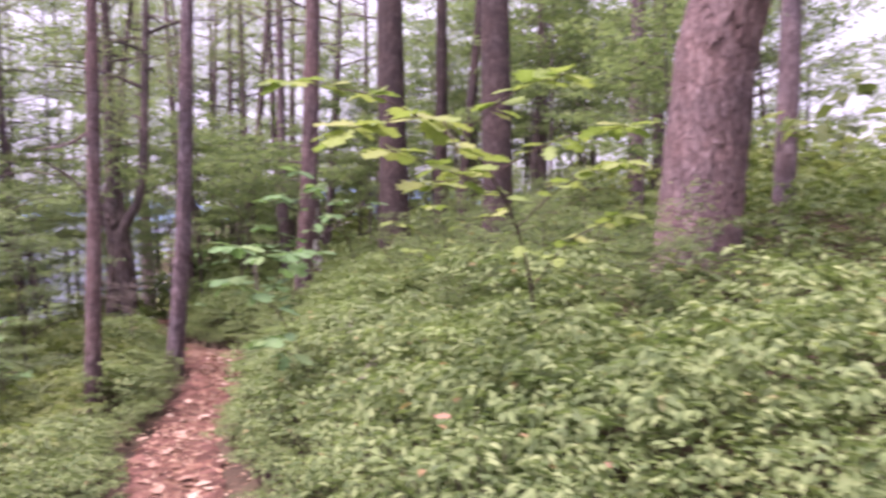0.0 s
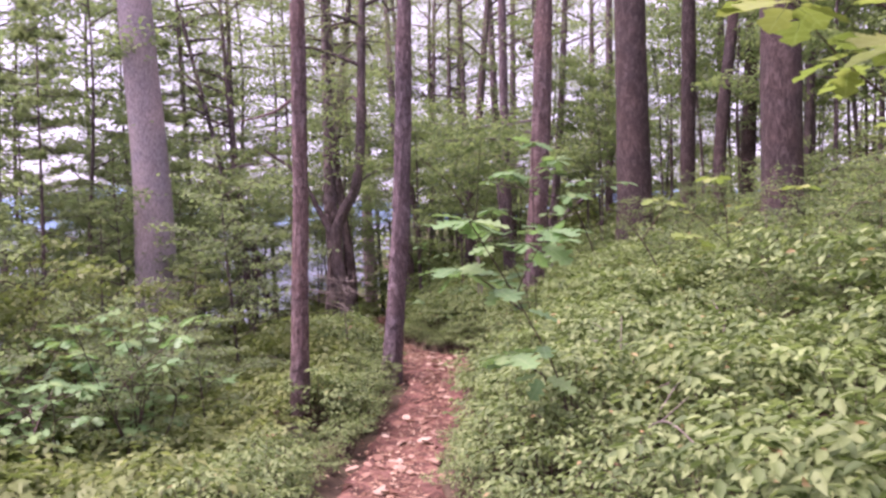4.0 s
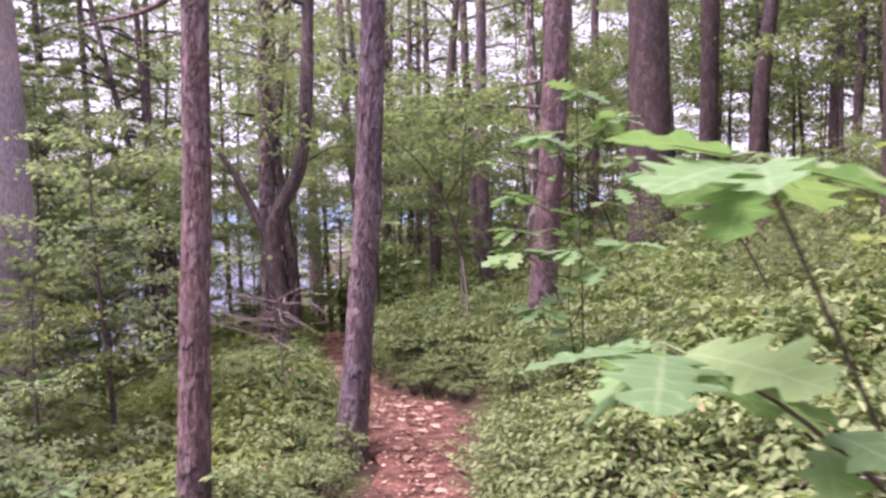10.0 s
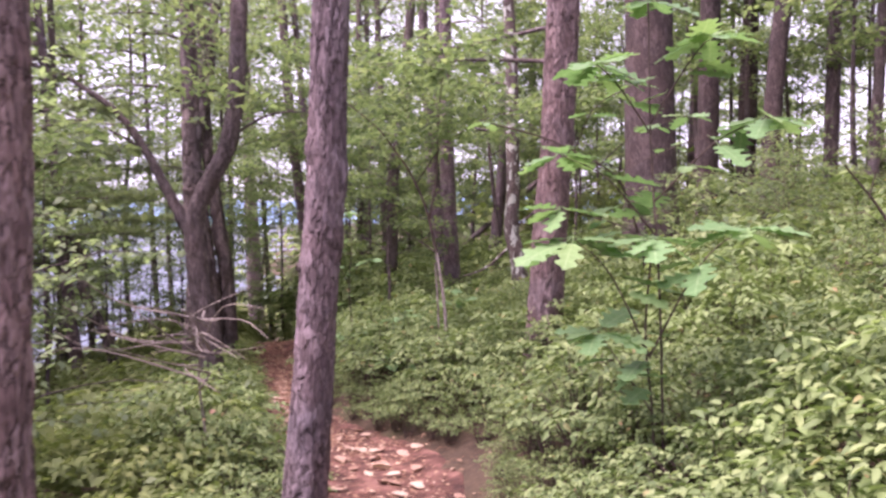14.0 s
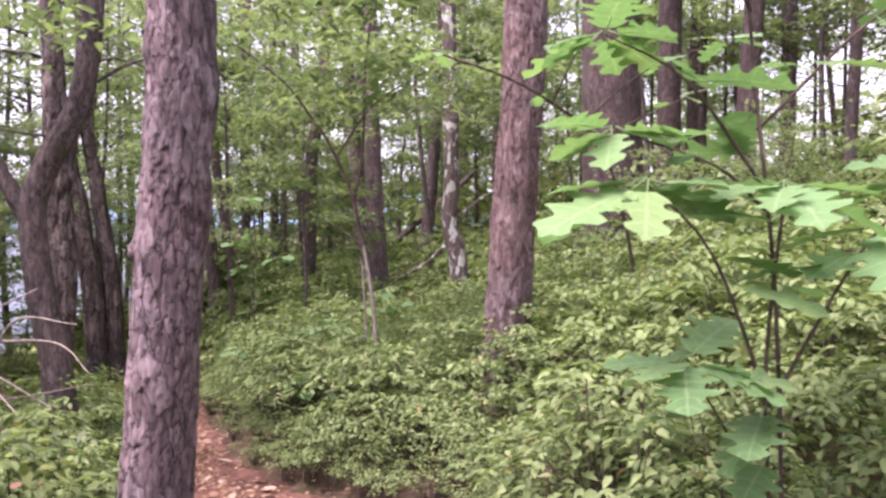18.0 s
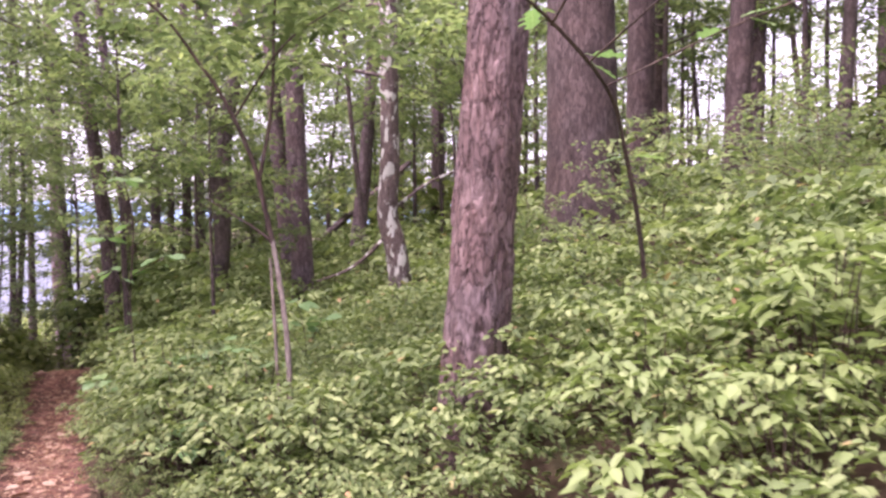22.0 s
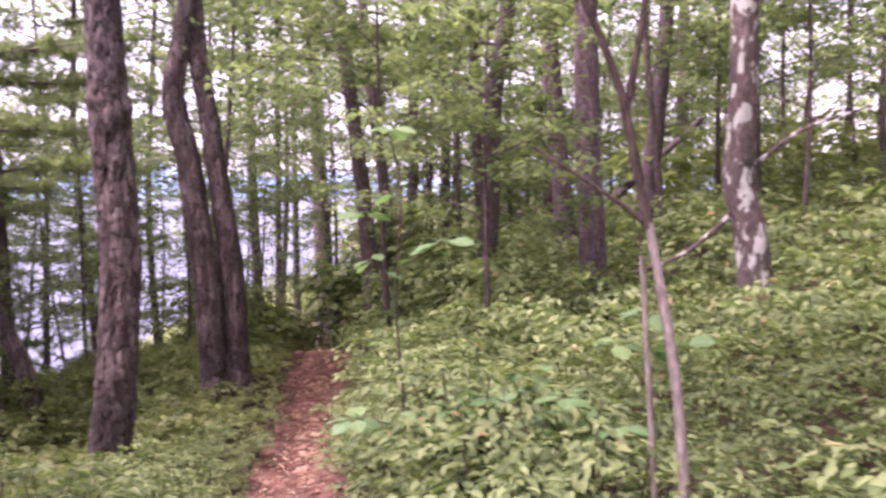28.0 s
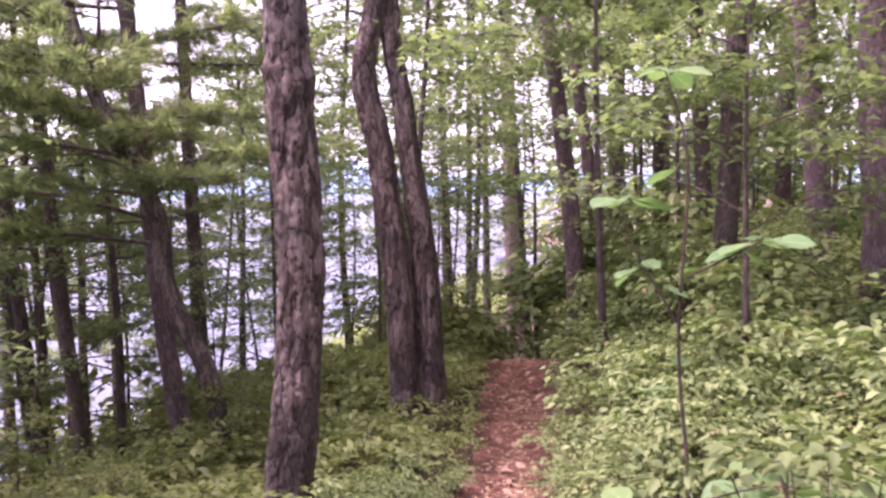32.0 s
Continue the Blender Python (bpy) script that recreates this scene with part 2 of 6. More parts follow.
def water_material():
    m, n, l, bsdf = shader("lake_water", 0.3)
    bsdf.inputs["Specular IOR Level"].default_value = 0.07
    bsdf.inputs["Base Color"].default_value = (0.085, 0.10, 0.13, 1)
    bsdf.inputs["IOR"].default_value = 1.33
    rip = noise_tex(n, l, 0.7, 5, (1, 0.4, 1))
    bump(n, l, rip.outputs["Fac"], bsdf, 0.8, 0.25)
    return m


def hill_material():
    # The blue shades put distance haze into the hills' own colour.
    m, n, l, bsdf = shader("hazed_wooded_hill", 1.0)
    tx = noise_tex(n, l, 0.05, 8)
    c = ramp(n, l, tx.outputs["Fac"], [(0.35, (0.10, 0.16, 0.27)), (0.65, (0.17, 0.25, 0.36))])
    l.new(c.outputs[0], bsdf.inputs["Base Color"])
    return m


WATER, HILL = water_material(), hill_material()


# ---- the lie of the land: a hillside falling from the right to a lake, with a narrow trail across it ----
TRACK = np.array([(4, -25, .4), (0.6, -3, .1), (0, 0, .03), (-.26, 1.0, -.07), (-.51, 1.61, -.15), (-1.03, 2.9, -.25), (-1.45, 4.26, -.33),
                  (-1.98, 5.8, -.46), (-2.4, 7.08, -.58), (-2.63, 8.2, -.65), (-2.8, 9.2, -.66), (-2.98, 10.26, -.58), (-3.28, 11.14, -.60),
                  (-3.72, 11.95, -.64), (-4.05, 12.6, -.70), (-4.68, 14.0, -.86), (-5.45, 15.9, -1.14), (-6.0, 17.3, -1.36), (-6.6, 18.9, -1.47), (-7.2, 20.5, -1.43), (-7.6, 21.6, -1.36)])
TRACK = np.vstack([TRACK, [(-8.0, 22.6, -1.75), (-9, 25, -2.8), (-13, 36, -3.9), (-30, 80, -6.5)]])
LAKE = -6.0


def along_track(x, y):
    """Signed distance from the trail (right: plus), height of the trail there, and how far north that is."""
    x, y = np.atleast_1d(np.asarray(x, float)), np.atleast_1d(np.asarray(y, float))
    best, side, high, north = np.full(x.shape, 1e9), np.ones(x.shape), np.zeros(x.shape), np.zeros(x.shape)
    for (ax, ay, az), (bx, by, bz) in zip(TRACK[:-1], TRACK[1:]):
        ux, uy = bx - ax, by - ay
        s = np.clip(((x - ax) * ux + (y - ay) * uy) / (ux * ux + uy * uy), 0, 1)
        dx, dy = x - ax - s * ux, y - ay - s * uy
        d = np.hypot(dx, dy)
        near = d < best
        best = np.where(near, d, best)
        side = np.where(near, np.where(dx * uy - dy * ux > 0, 1.0, -1.0), side)
        high = np.where(near, az + s * (bz - az), high)
        north = np.where(near, ay + s * uy, north)
    return best * side, high, north


def soft_step(a, b, v):
    s = np.clip((v - a) / (b - a), 0, 1)
    return s * s * (3 - 2 * s)


def waves(x, y):
    return (np.sin(1.9 * x + 0.7 * y) + np.sin(2.3 * y - 1.1 * x + 1.7) + 0.6 * np.sin(4.7 * x + 3.9 * y + 0.6) + 0.5 * np.sin(5.3 * y - 4.1 * x)) / 3.1


def trodden(north):
    """How much further the bare ground reaches uphill where the path turns round the leaning pine."""
    return 0.34 * np.exp(-((np.asarray(north) - 11.9) / 0.9) ** 2)


def height(x, y):
    """Height of the ground."""
    d, z, north = along_track(x, y)
    x, y = np.atleast_1d(np.asarray(x, float)), np.atleast_1d(np.asarray(y, float))
    steep = 0.30 + 0.20 * soft_step(5, 10, north)
    e = np.maximum(d - 0.34 - trodden(north), 0)
    up = steep * np.minimum(e, 1.5) + 0.19 * np.clip(e - 1.5, 0, 8) - 0.03 * np.clip(e - 12, 0, 40)
    up = up * (1 - 0.8 * soft_step(22.5, 31, north) * (1 - soft_step(7, 15, d)))
    f = np.maximum(-d - 0.31, 0)
    down = -(0.10 * f + 0.022 * f * f)
    bank = (0.34 * soft_step(12.5, 16.5, north) * (1 - soft_step(20.5, 22.5, north)) + 0.13 * np.exp(-((north - 8.2) / 1.3) ** 2)) * soft_step(0.3, 1.5, d)
    bank = bank - 0.5 * np.exp(-(((x + 3.3) / 2.0) ** 2 + ((y - 17.0) / 2.6) ** 2)) * soft_step(0.4, 1.4, d)
    out = z + bank + np.where(d > 0, up, np.maximum(down, -12)) + 0.05 * waves(x, y) * soft_step(0.3, 1.0, np.abs(d))
    return np.maximum(out, LAKE - 3.0)


def z_at(x, y):
    return float(height(x, y)[0])


# ---- mesh helpers ----
def mesh_np(name, verts, faces, material, smooth=False):
    """A mesh from an array of places and an array of faces of one size."""
    me = bpy.data.meshes.new(name)
    verts, faces = np.asarray(verts, np.float32), np.asarray(faces, np.int32)
    k = faces.shape[1]
    me.vertices.add(len(verts))
    me.vertices.foreach_set("co", verts.ravel())
    me.loops.add(faces.size)
    me.loops.foreach_set("vertex_index", faces.ravel())
    me.polygons.add(len(faces))
    me.polygons.foreach_set("loop_start", np.arange(0, faces.size, k, dtype=np.int32))
    me.polygons.foreach_set("loop_total", np.full(len(faces), k, np.int32))
    if smooth:
        me.polygons.foreach_set("use_smooth", np.ones(len(faces), bool))
    me.update(calc_edges=True)
    me.materials.append(material)
    return me


def attribute(me, name, values):
    me.attributes.new(name, "FLOAT", "POINT").data.foreach_set("value", np.asarray(values, np.float32))


def part(name, me, parent, label=""):
    ob = new(name, me)
    ob.parent = parent
    return tagged(ob, label)


def joined(pieces):
    """Several (places, faces) in one."""
    vs, fs, k = [], [], 0
    for v, f in pieces:
        vs.append(v)
        fs.append(f + k)
        k += len(v)
    return np.vstack(vs), np.vstack(fs)


def smooth_line(points, step):
    """A finer line through points (Catmull-Rom)."""
    p = np.asarray(points, float)
    if len(p) < 2:
        return p
    q = np.vstack([2 * p[0] - p[1], p, 2 * p[-1] - p[-2]])
    out = []
    for i in range(1, len(q) - 2):
        n = max(1, int(np.ceil(np.linalg.norm(q[i + 1][:3] - q[i][:3]) / step)))
        for s in np.arange(n) / n:
            out.append(0.5 * (2 * q[i] + (q[i + 1] - q[i - 1]) * s + (2 * q[i - 1] - 5 * q[i] + 4 * q[i + 1] - q[i + 2]) * s * s
                              + (3 * q[i] - q[i - 1] - 3 * q[i + 1] + q[i + 2]) * s ** 3))
    out.append(p[-1])
    return np.array(out)


def tube(points, radii, sides):
    """A limb along points: places and quads, with a closed tip."""
    p = np.asarray(points, float)
    r = np.asarray(radii, float)
    t = np.gradient(p, axis=0)
    t /= np.linalg.norm(t, axis=1, keepdims=True) + 1e-9
    ref = np.array([0.13, 0.97, 0.2]) if abs(t[:, 2]).mean() > 0.6 else np.array([0, 0, 1.0])
    a = np.cross(t, ref)
    a /= np.linalg.norm(a, axis=1, keepdims=True) + 1e-9
    b = np.cross(t, a)
    w = np.linspace(0, 2 * np.pi, sides, endpoint=False)
    ring = a[:, None, :] * np.cos(w)[None, :, None] + b[:, None, :] * np.sin(w)[None, :, None]
    v = (p[:, None, :] + ring * r[:, None, None]).reshape(-1, 3)
    i = np.arange(len(p) - 1)[:, None] * sides
    j = np.arange(sides)[None, :]
    f = np.stack([i + j, i + (j + 1) % sides, i + sides + (j + 1) % sides, i + sides + j], -1).reshape(-1, 4)
    return v, f


def ragged(u, s, cols, seed, rough):
    """A wavy field, periodic round the trunk."""
    rng = np.random.default_rng(seed)
    out = 0
    for i in range(7):
        k, q = int(rng.integers(1, 3 + rough * i)), rng.uniform(0.6, 1.6) * (1 + 0.9 * i) * 1.3
        out = out + np.sin(2 * np.pi * u / cols * k * max(1, cols // 6) + q * s + rng.uniform(0, 6.28)) / (1 + 0.55 * i)
    return out / 2.6


def cells(u, s, cols, seed):
    """Plates of bark: distance to the furrow, a number for each plate, and the height within it."""
    rng = np.random.default_rng(seed)
    n_rows = int(s.max()) + 4
    jit, tone = rng.random((n_rows + 2, cols, 2)), rng.random((n_rows + 2, cols))
    bu, bs = np.floor(u).astype(int), np.floor(s).astype(int)
    d1, d2, shade, tilt = np.full(u.shape, 9.0), np.full(u.shape, 9.0), np.zeros(u.shape), np.zeros(u.shape)
    for du in (-1, 0, 1):
        for ds in (-1, 0, 1):
            cu, cs = bu + du, np.clip(bs + ds, 0, n_rows)
            jj = jit[cs, cu % cols]
            ddu, dds = u - (cu + jj[:, 0]), s - (cs + jj[:, 1])
            d = np.sqrt((1.2 * ddu) ** 2 + (0.5 * dds) ** 2) + 0.12 * np.abs(dds)
            closer = d < d1
            d2 = np.where(closer, d1, np.minimum(d2, d))
            shade = np.where(closer, tone[cs, cu % cols], shade)
            tilt = np.where(closer, dds, tilt)
            d1 = np.where(closer, d, d1)
    return d2 - d1, shade, tilt


def bark_mesh(name, points, radii, sides, step, material, plate=(0.05, 0.11), depth=0.012, seed=0, lumps=()):
    """A trunk whose bark stands in ragged plates with furrows between them. lumps: (height, azimuth, size, swelling)."""
    line = smooth_line(np.column_stack([points, radii]), step)
    p, r = line[:, :3], line[:, 3]
    v, f = tube(p, r, sides)
    rows = len(p)
    far = np.concatenate([[0], np.cumsum(np.linalg.norm(np.diff(p, axis=0), axis=1))])
    mean_r = max(float(np.median(r)), 0.02)
    cols = max(5, int(round(2 * np.pi * mean_r / plate[0])))
    u = np.tile(np.linspace(0, cols, sides, endpoint=False), rows)
    s = np.repeat(far / plate[1], sides)
    wu = u + 0.22 * ragged(u, s * 2.2, cols, seed, 2) + 0.4 * np.sin(s * 0.35 + seed)
    ws = s + 0.26 * ragged(u, s * 1.3, cols, seed + 1, 3) + 1.6
    edge, shade, tilt = cells(wu, ws, cols, seed + 2)
    edge2, shade2, tilt2 = cells((wu + 0.16 * ragged(u, s * 4, cols, seed + 5, 3)) * 2, ws * 2.6, cols * 2, seed + 3)
    rough = np.random.default_rng(seed + 9).normal(0, 1, len(u))
    gap = 0.5 + 0.5 * np.sin(wu * 1.7 + ws * 0.8 + seed) * np.sin(ws * 1.9 - wu * 0.9 + 2 * seed)
    open_ = soft_step(0.0, 1.0, (edge + 0.012 * rough) / (0.02 + 0.05 * gap))
    flake = 0.7 * shade - 0.22 * np.clip(tilt, -1, 1) + 0.42 * shade2 - 0.1 * np.clip(tilt2, -1, 1)
    lift = depth * (0.75 * flake + 0.5 * (open_ - 1) * (0.35 + 0.65 * gap) - 0.35 + 0.015 * rough)
    lift += 0.05 * mean_r * np.sin(s * 0.22 + seed) + 0.04 * mean_r * np.sin(2 * np.pi * u / cols * 3 + s * 0.13 + seed)
    centre = np.repeat(p, sides, axis=0)
    out = v - centre
    out /= np.linalg.norm(out, axis=1, keepdims=True) + 1e-9
    for h, azim, size, swell in lumps:
        face = out[:, 0] * math.cos(radians(azim)) + out[:, 1] * math.sin(radians(azim)) if azim is not None else 1.0
        lift += swell * np.exp(-(((centre[:, 2] - h) / size) ** 2)) * np.clip(face, 0, 1) ** 2
    me = mesh_np(name, v + out * lift[:, None], f, material)
    attribute(me, "plate", (0.35 + 0.65 * open_) * (0.22 + 0.36 * shade + 0.40 * shade2) * np.where(open_ < 0.25, 0.35, 1.0))
    return me


def plain_limb(name, points, radii, material, sides=7, step=0.12, seed=0):
    rng = np.random.default_rng(seed)
    line = smooth_line(np.column_stack([points, radii]), step)
    v, f = tube(line[:, :3], line[:, 3], sides)
    v = v + rng.normal(0, 0.06, (len(v), 1)) * np.repeat(line[:, 3], sides)[:, None] * np.array([[1, 1, 0.4]])
    me = mesh_np(name, v, f, material, smooth=True)
    attribute(me, "plate", rng.random(len(v)))
    return me


def blades(base, way, up, length, width, fine=True, fold=0.18, droop=0.12):
    """Leaves: from base along way, facing up; each a folded blade."""
    way = way / (np.linalg.norm(way, axis=1, keepdims=True) + 1e-9)
    across = np.cross(way, up)
    across /= np.linalg.norm(across, axis=1, keepdims=True) + 1e-9
    nor = np.cross(across, way)
    n = len(base)
    L, W = np.broadcast_to(length, n)[:, None], np.broadcast_to(width, n)[:, None]
    if fine:
        shape = [(0, 0, 0), (0.28, -0.42, fold), (0.66, -0.36, fold * 0.8), (1, 0, -0.3 * fold), (0.66, 0.36, fold * 0.8), (0.28, 0.42, fold)]
        quads = [(0, 3, 2, 1), (0, 5, 4, 3)]
    else:
        shape = [(0, 0, 0), (0.45, -0.5, fold), (1, 0, -0.3 * fold), (0.45, 0.5, fold)]
        quads = [(0, 3, 2, 1)]
    v = np.stack([base + way * (a * L) + across * (b * W) + nor * (c * W - droop * a * a * L) for a, b, c in shape], 1).reshape(-1, 3)
    k = len(shape)
    f = (np.arange(n)[:, None, None] * k + np.array(quads)[None]).reshape(-1, 4)
    return v, f


def lobed_leaf(name, length, width, lobes, material, seed=0, sharp=0.45):
    """One large lobed leaf, base at the origin, along +y, with a raised rib and a short stalk."""
    rng = np.random.default_rng(seed)
    n = lobes * 4 + 1
    s = np.linspace(0.02, 1, n)
    swell = np.sin(np.pi * np.clip(s * 0.86 + 0.1, 0, 1)) ** 0.8
    cut = 1 - sharp * (0.5 + 0.5 * np.cos(2 * np.pi * lobes * s + 0.4))
    half = 0.5 * width * swell * cut
    half[-1] = 0.004
    lean_up = 0.05 * length * (0.5 + 0.5 * np.cos(2 * np.pi * lobes * s + 0.4 + np.pi))
    rib = np.column_stack([np.zeros(n), s * length, -0.12 * length * s ** 2])
    rows = []
    for sgn in (-1, 1):
        rows.append(np.column_stack([sgn * half * (1 + rng.normal(0, 0.05, n)), s * length + lean_up, rib[:, 2] + 0.10 * half + rng.normal(0, 0.01 * length, n)]))
    v = np.vstack([rows[0], rib, rows[1]])
    i = np.arange(n - 1)
    f = np.vstack([np.column_stack([i, i + 1, n + i + 1, n + i]), np.column_stack([n + i, n + i + 1, 2 * n + i + 1, 2 * n + i])])
    sv, sf = tube(np.array([(0, -0.18 * length, 0.01), (0, 0, 0), (0, 0.5 * length, -0.035 * length)]), [0.0012, 0.0013, 0.0006], 4)
    edge = np.zeros(n)
    v, f = joined([(v, f), (sv, sf)])
    me = mesh_np(name, v, f, material, smooth=False)
    attribute(me, "rib", np.concatenate([edge, edge + 1, edge, np.ones(len(sv))]))
    attribute(me, "cross", np.concatenate([lobes * 1.5 * s - 0.6, lobes * 1.5 * s, lobes * 1.5 * s - 0.6, np.full(len(sv), 0.25)]))
    return me


def rotate_to(way, up=(0, 0, 1), roll=0.0):
    """A turn that lays +y along way and +z near up."""
    y = Vector(way).normalized()
    x = y.cross(Vector(up)).normalized()
    z = x.cross(y)
    return Matrix((x, y, z)).transposed().to_4x4() @ Matrix.Rotation(roll, 4, "Y")


# ---- ground, trail, lake, far shore ----
def stretched(lo, hi, step, far):
    mid = np.arange(lo, hi + step / 2, step)
    grow = np.cumsum(step * 1.28 ** np.arange(1, 40))
    grow = grow[grow < far]
    return np.concatenate([lo - grow[::-1], mid, hi + grow])


gx, gy = stretched(-13, 9, 0.22, 1800), stretched(-4, 30, 0.25, 1800)
GX, GY = np.meshgrid(gx, gy)
gz = height(GX.ravel(), GY.ravel())
gd, _, gn = along_track(GX.ravel(), GY.ravel())
gd = np.where(gd > 0, np.maximum(gd - trodden(gn), 0), gd)
gz = gz - 0.07 * (1 - soft_step(0.28, 0.50, np.abs(gd)))
gi = (np.arange(len(gy) - 1)[:, None] * len(gx) + np.arange(len(gx) - 1)[None]).ravel()
ground = tagged(new("ground", mesh_np("ground", np.column_stack([GX.ravel(), GY.ravel(), gz]), np.column_stack([gi, gi + 1, gi + len(gx) + 1, gi + len(gx)]), SOIL, True)),
                "dark forest soil under leaf litter on a lakeside slope", "ground", kind="structure")

line = smooth_line(TRACK[1:-2], 0.12)
way = np.gradient(line[:, :2], axis=0)
way /= np.linalg.norm(way, axis=1, keepdims=True)
side = np.column_stack([way[:, 1], -way[:, 0]])
rng = np.random.default_rng(5)
across = np.linspace(-1, 1, 15)
wide = 0.35 + 0.03 * np.sin(np.arange(len(line)) * 0.31) + 0.02 * np.sin(np.arange(len(line)) * 0.83) + 0.10 * np.exp(-((line[:, 1] - 21.0) / 1.2) ** 2)
patch = trodden(line[:, 1])
tp = line[:, None, :2] + side[:, None, :] * ((across[None, :] * (wide + 0.6 * patch)[:, None] + 0.6 * patch[:, None])[:, :, None])
tz = line[:, 2][:, None] - 0.035 * (1 - across[None] ** 2) + rng.normal(0, 0.006, (len(line), 15)) - 0.03 * (np.abs(across[None]) > 0.99)
ti = (np.arange(len(line) - 1)[:, None] * 15 + np.arange(14)[None]).ravel()
trail = tagged(new("footpath", mesh_np("footpath", np.column_stack([tp.reshape(-1, 2), tz.ravel()]), np.column_stack([ti, ti + 1, ti + 16, ti + 15]), TRAIL, True)),
               "narrow reddish dirt footpath strewn with pine needles and leaves", "footpath", kind="structure")

lake = tagged(new("lake_water", mesh_np("lake_water", [(-1700, -1500, LAKE), (700, -1500, LAKE), (700, 1700, LAKE), (-1700, 1700, LAKE)], [(0, 1, 2, 3)], WATER)),
              "pale rippled lake water beyond the trees", "water", kind="structure")


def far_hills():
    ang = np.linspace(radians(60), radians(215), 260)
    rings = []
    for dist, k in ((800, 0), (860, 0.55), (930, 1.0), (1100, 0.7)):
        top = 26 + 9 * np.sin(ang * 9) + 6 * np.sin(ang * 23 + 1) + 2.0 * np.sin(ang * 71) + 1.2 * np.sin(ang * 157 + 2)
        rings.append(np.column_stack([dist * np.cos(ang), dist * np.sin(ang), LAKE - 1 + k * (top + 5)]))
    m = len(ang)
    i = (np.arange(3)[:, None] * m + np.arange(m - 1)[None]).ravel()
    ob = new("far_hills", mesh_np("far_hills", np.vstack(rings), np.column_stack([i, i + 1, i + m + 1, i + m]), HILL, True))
    return tagged(ob, "wooded hills across the lake, haze put into their blue colour", "hills", kind="structure")


far_hills()


# ---- trees ----
def trunk_line(x, y, bends, yaw, tall, z0=None, sink=0.25):
    """The line of a trunk that starts at x, y; bends: (height, shift to the right as seen when facing yaw)."""
    rx, ry = math.cos(radians(yaw)), math.sin(radians(yaw))
    z = z_at(x, y) if z0 is None else z0
    low = z_at(x + bends[0][1] * rx, y + bends[0][1] * ry) - z - sink
    first = (bends[1][1] - bends[0][1]) / (bends[1][0] - bends[0][0])
    hs, sh = [low] + [b[0] for b in bends if b[0] > low + 0.05], []
    sh = [bends[0][1] + first * 0.5 * (low - bends[0][0])] + [b[1] for b in bends if b[0] > low + 0.05]
    if hs[-1] < tall:
        slope = (sh[-1] - sh[-2]) / (hs[-1] - hs[-2])
        for k in (0.3, 0.65, 1.0):
            hs.append(bends[-1][0] + k * (tall - bends[-1][0]))
            sh.append(bends[-1][1] + 0.6 * slope * k * (tall - bends[-1][0]))
    return np.array([(x + s * rx, y + s * ry, z + h) for h, s in zip(hs, sh)])


def at_height(pts, h):
    zz = pts[:, 2] - pts[0, 2]
    return np.array([np.interp(h, zz, pts[:, i]) for i in range(3)])


def trunk_point(tree, bends, yaw, tall, z0):
    """The point of a trunk at a height above its foot, about the tree's own place."""
    foot = np.array(tree.location)
    pts = trunk_line(foot[0], foot[1], list(bends), yaw, tall, z0) - foot
    return lambda h: at_height(pts, h)


def needle_spray(rng, origin, reach, count, size):
    """Tufts of needles round origin: thin long blades."""
    c = origin + rng.normal(0, 1, (count, 3)) * np.array(reach)
    w = rng.normal(0, 1, (count, 3))
    w[:, 2] = w[:, 2] * 0.5 + 0.25
    return blades(c, w, rng.normal(0, 1, (count, 3)), size * rng.uniform(0.7, 1.3, count), size * 0.09, fine=False, fold=0.1)


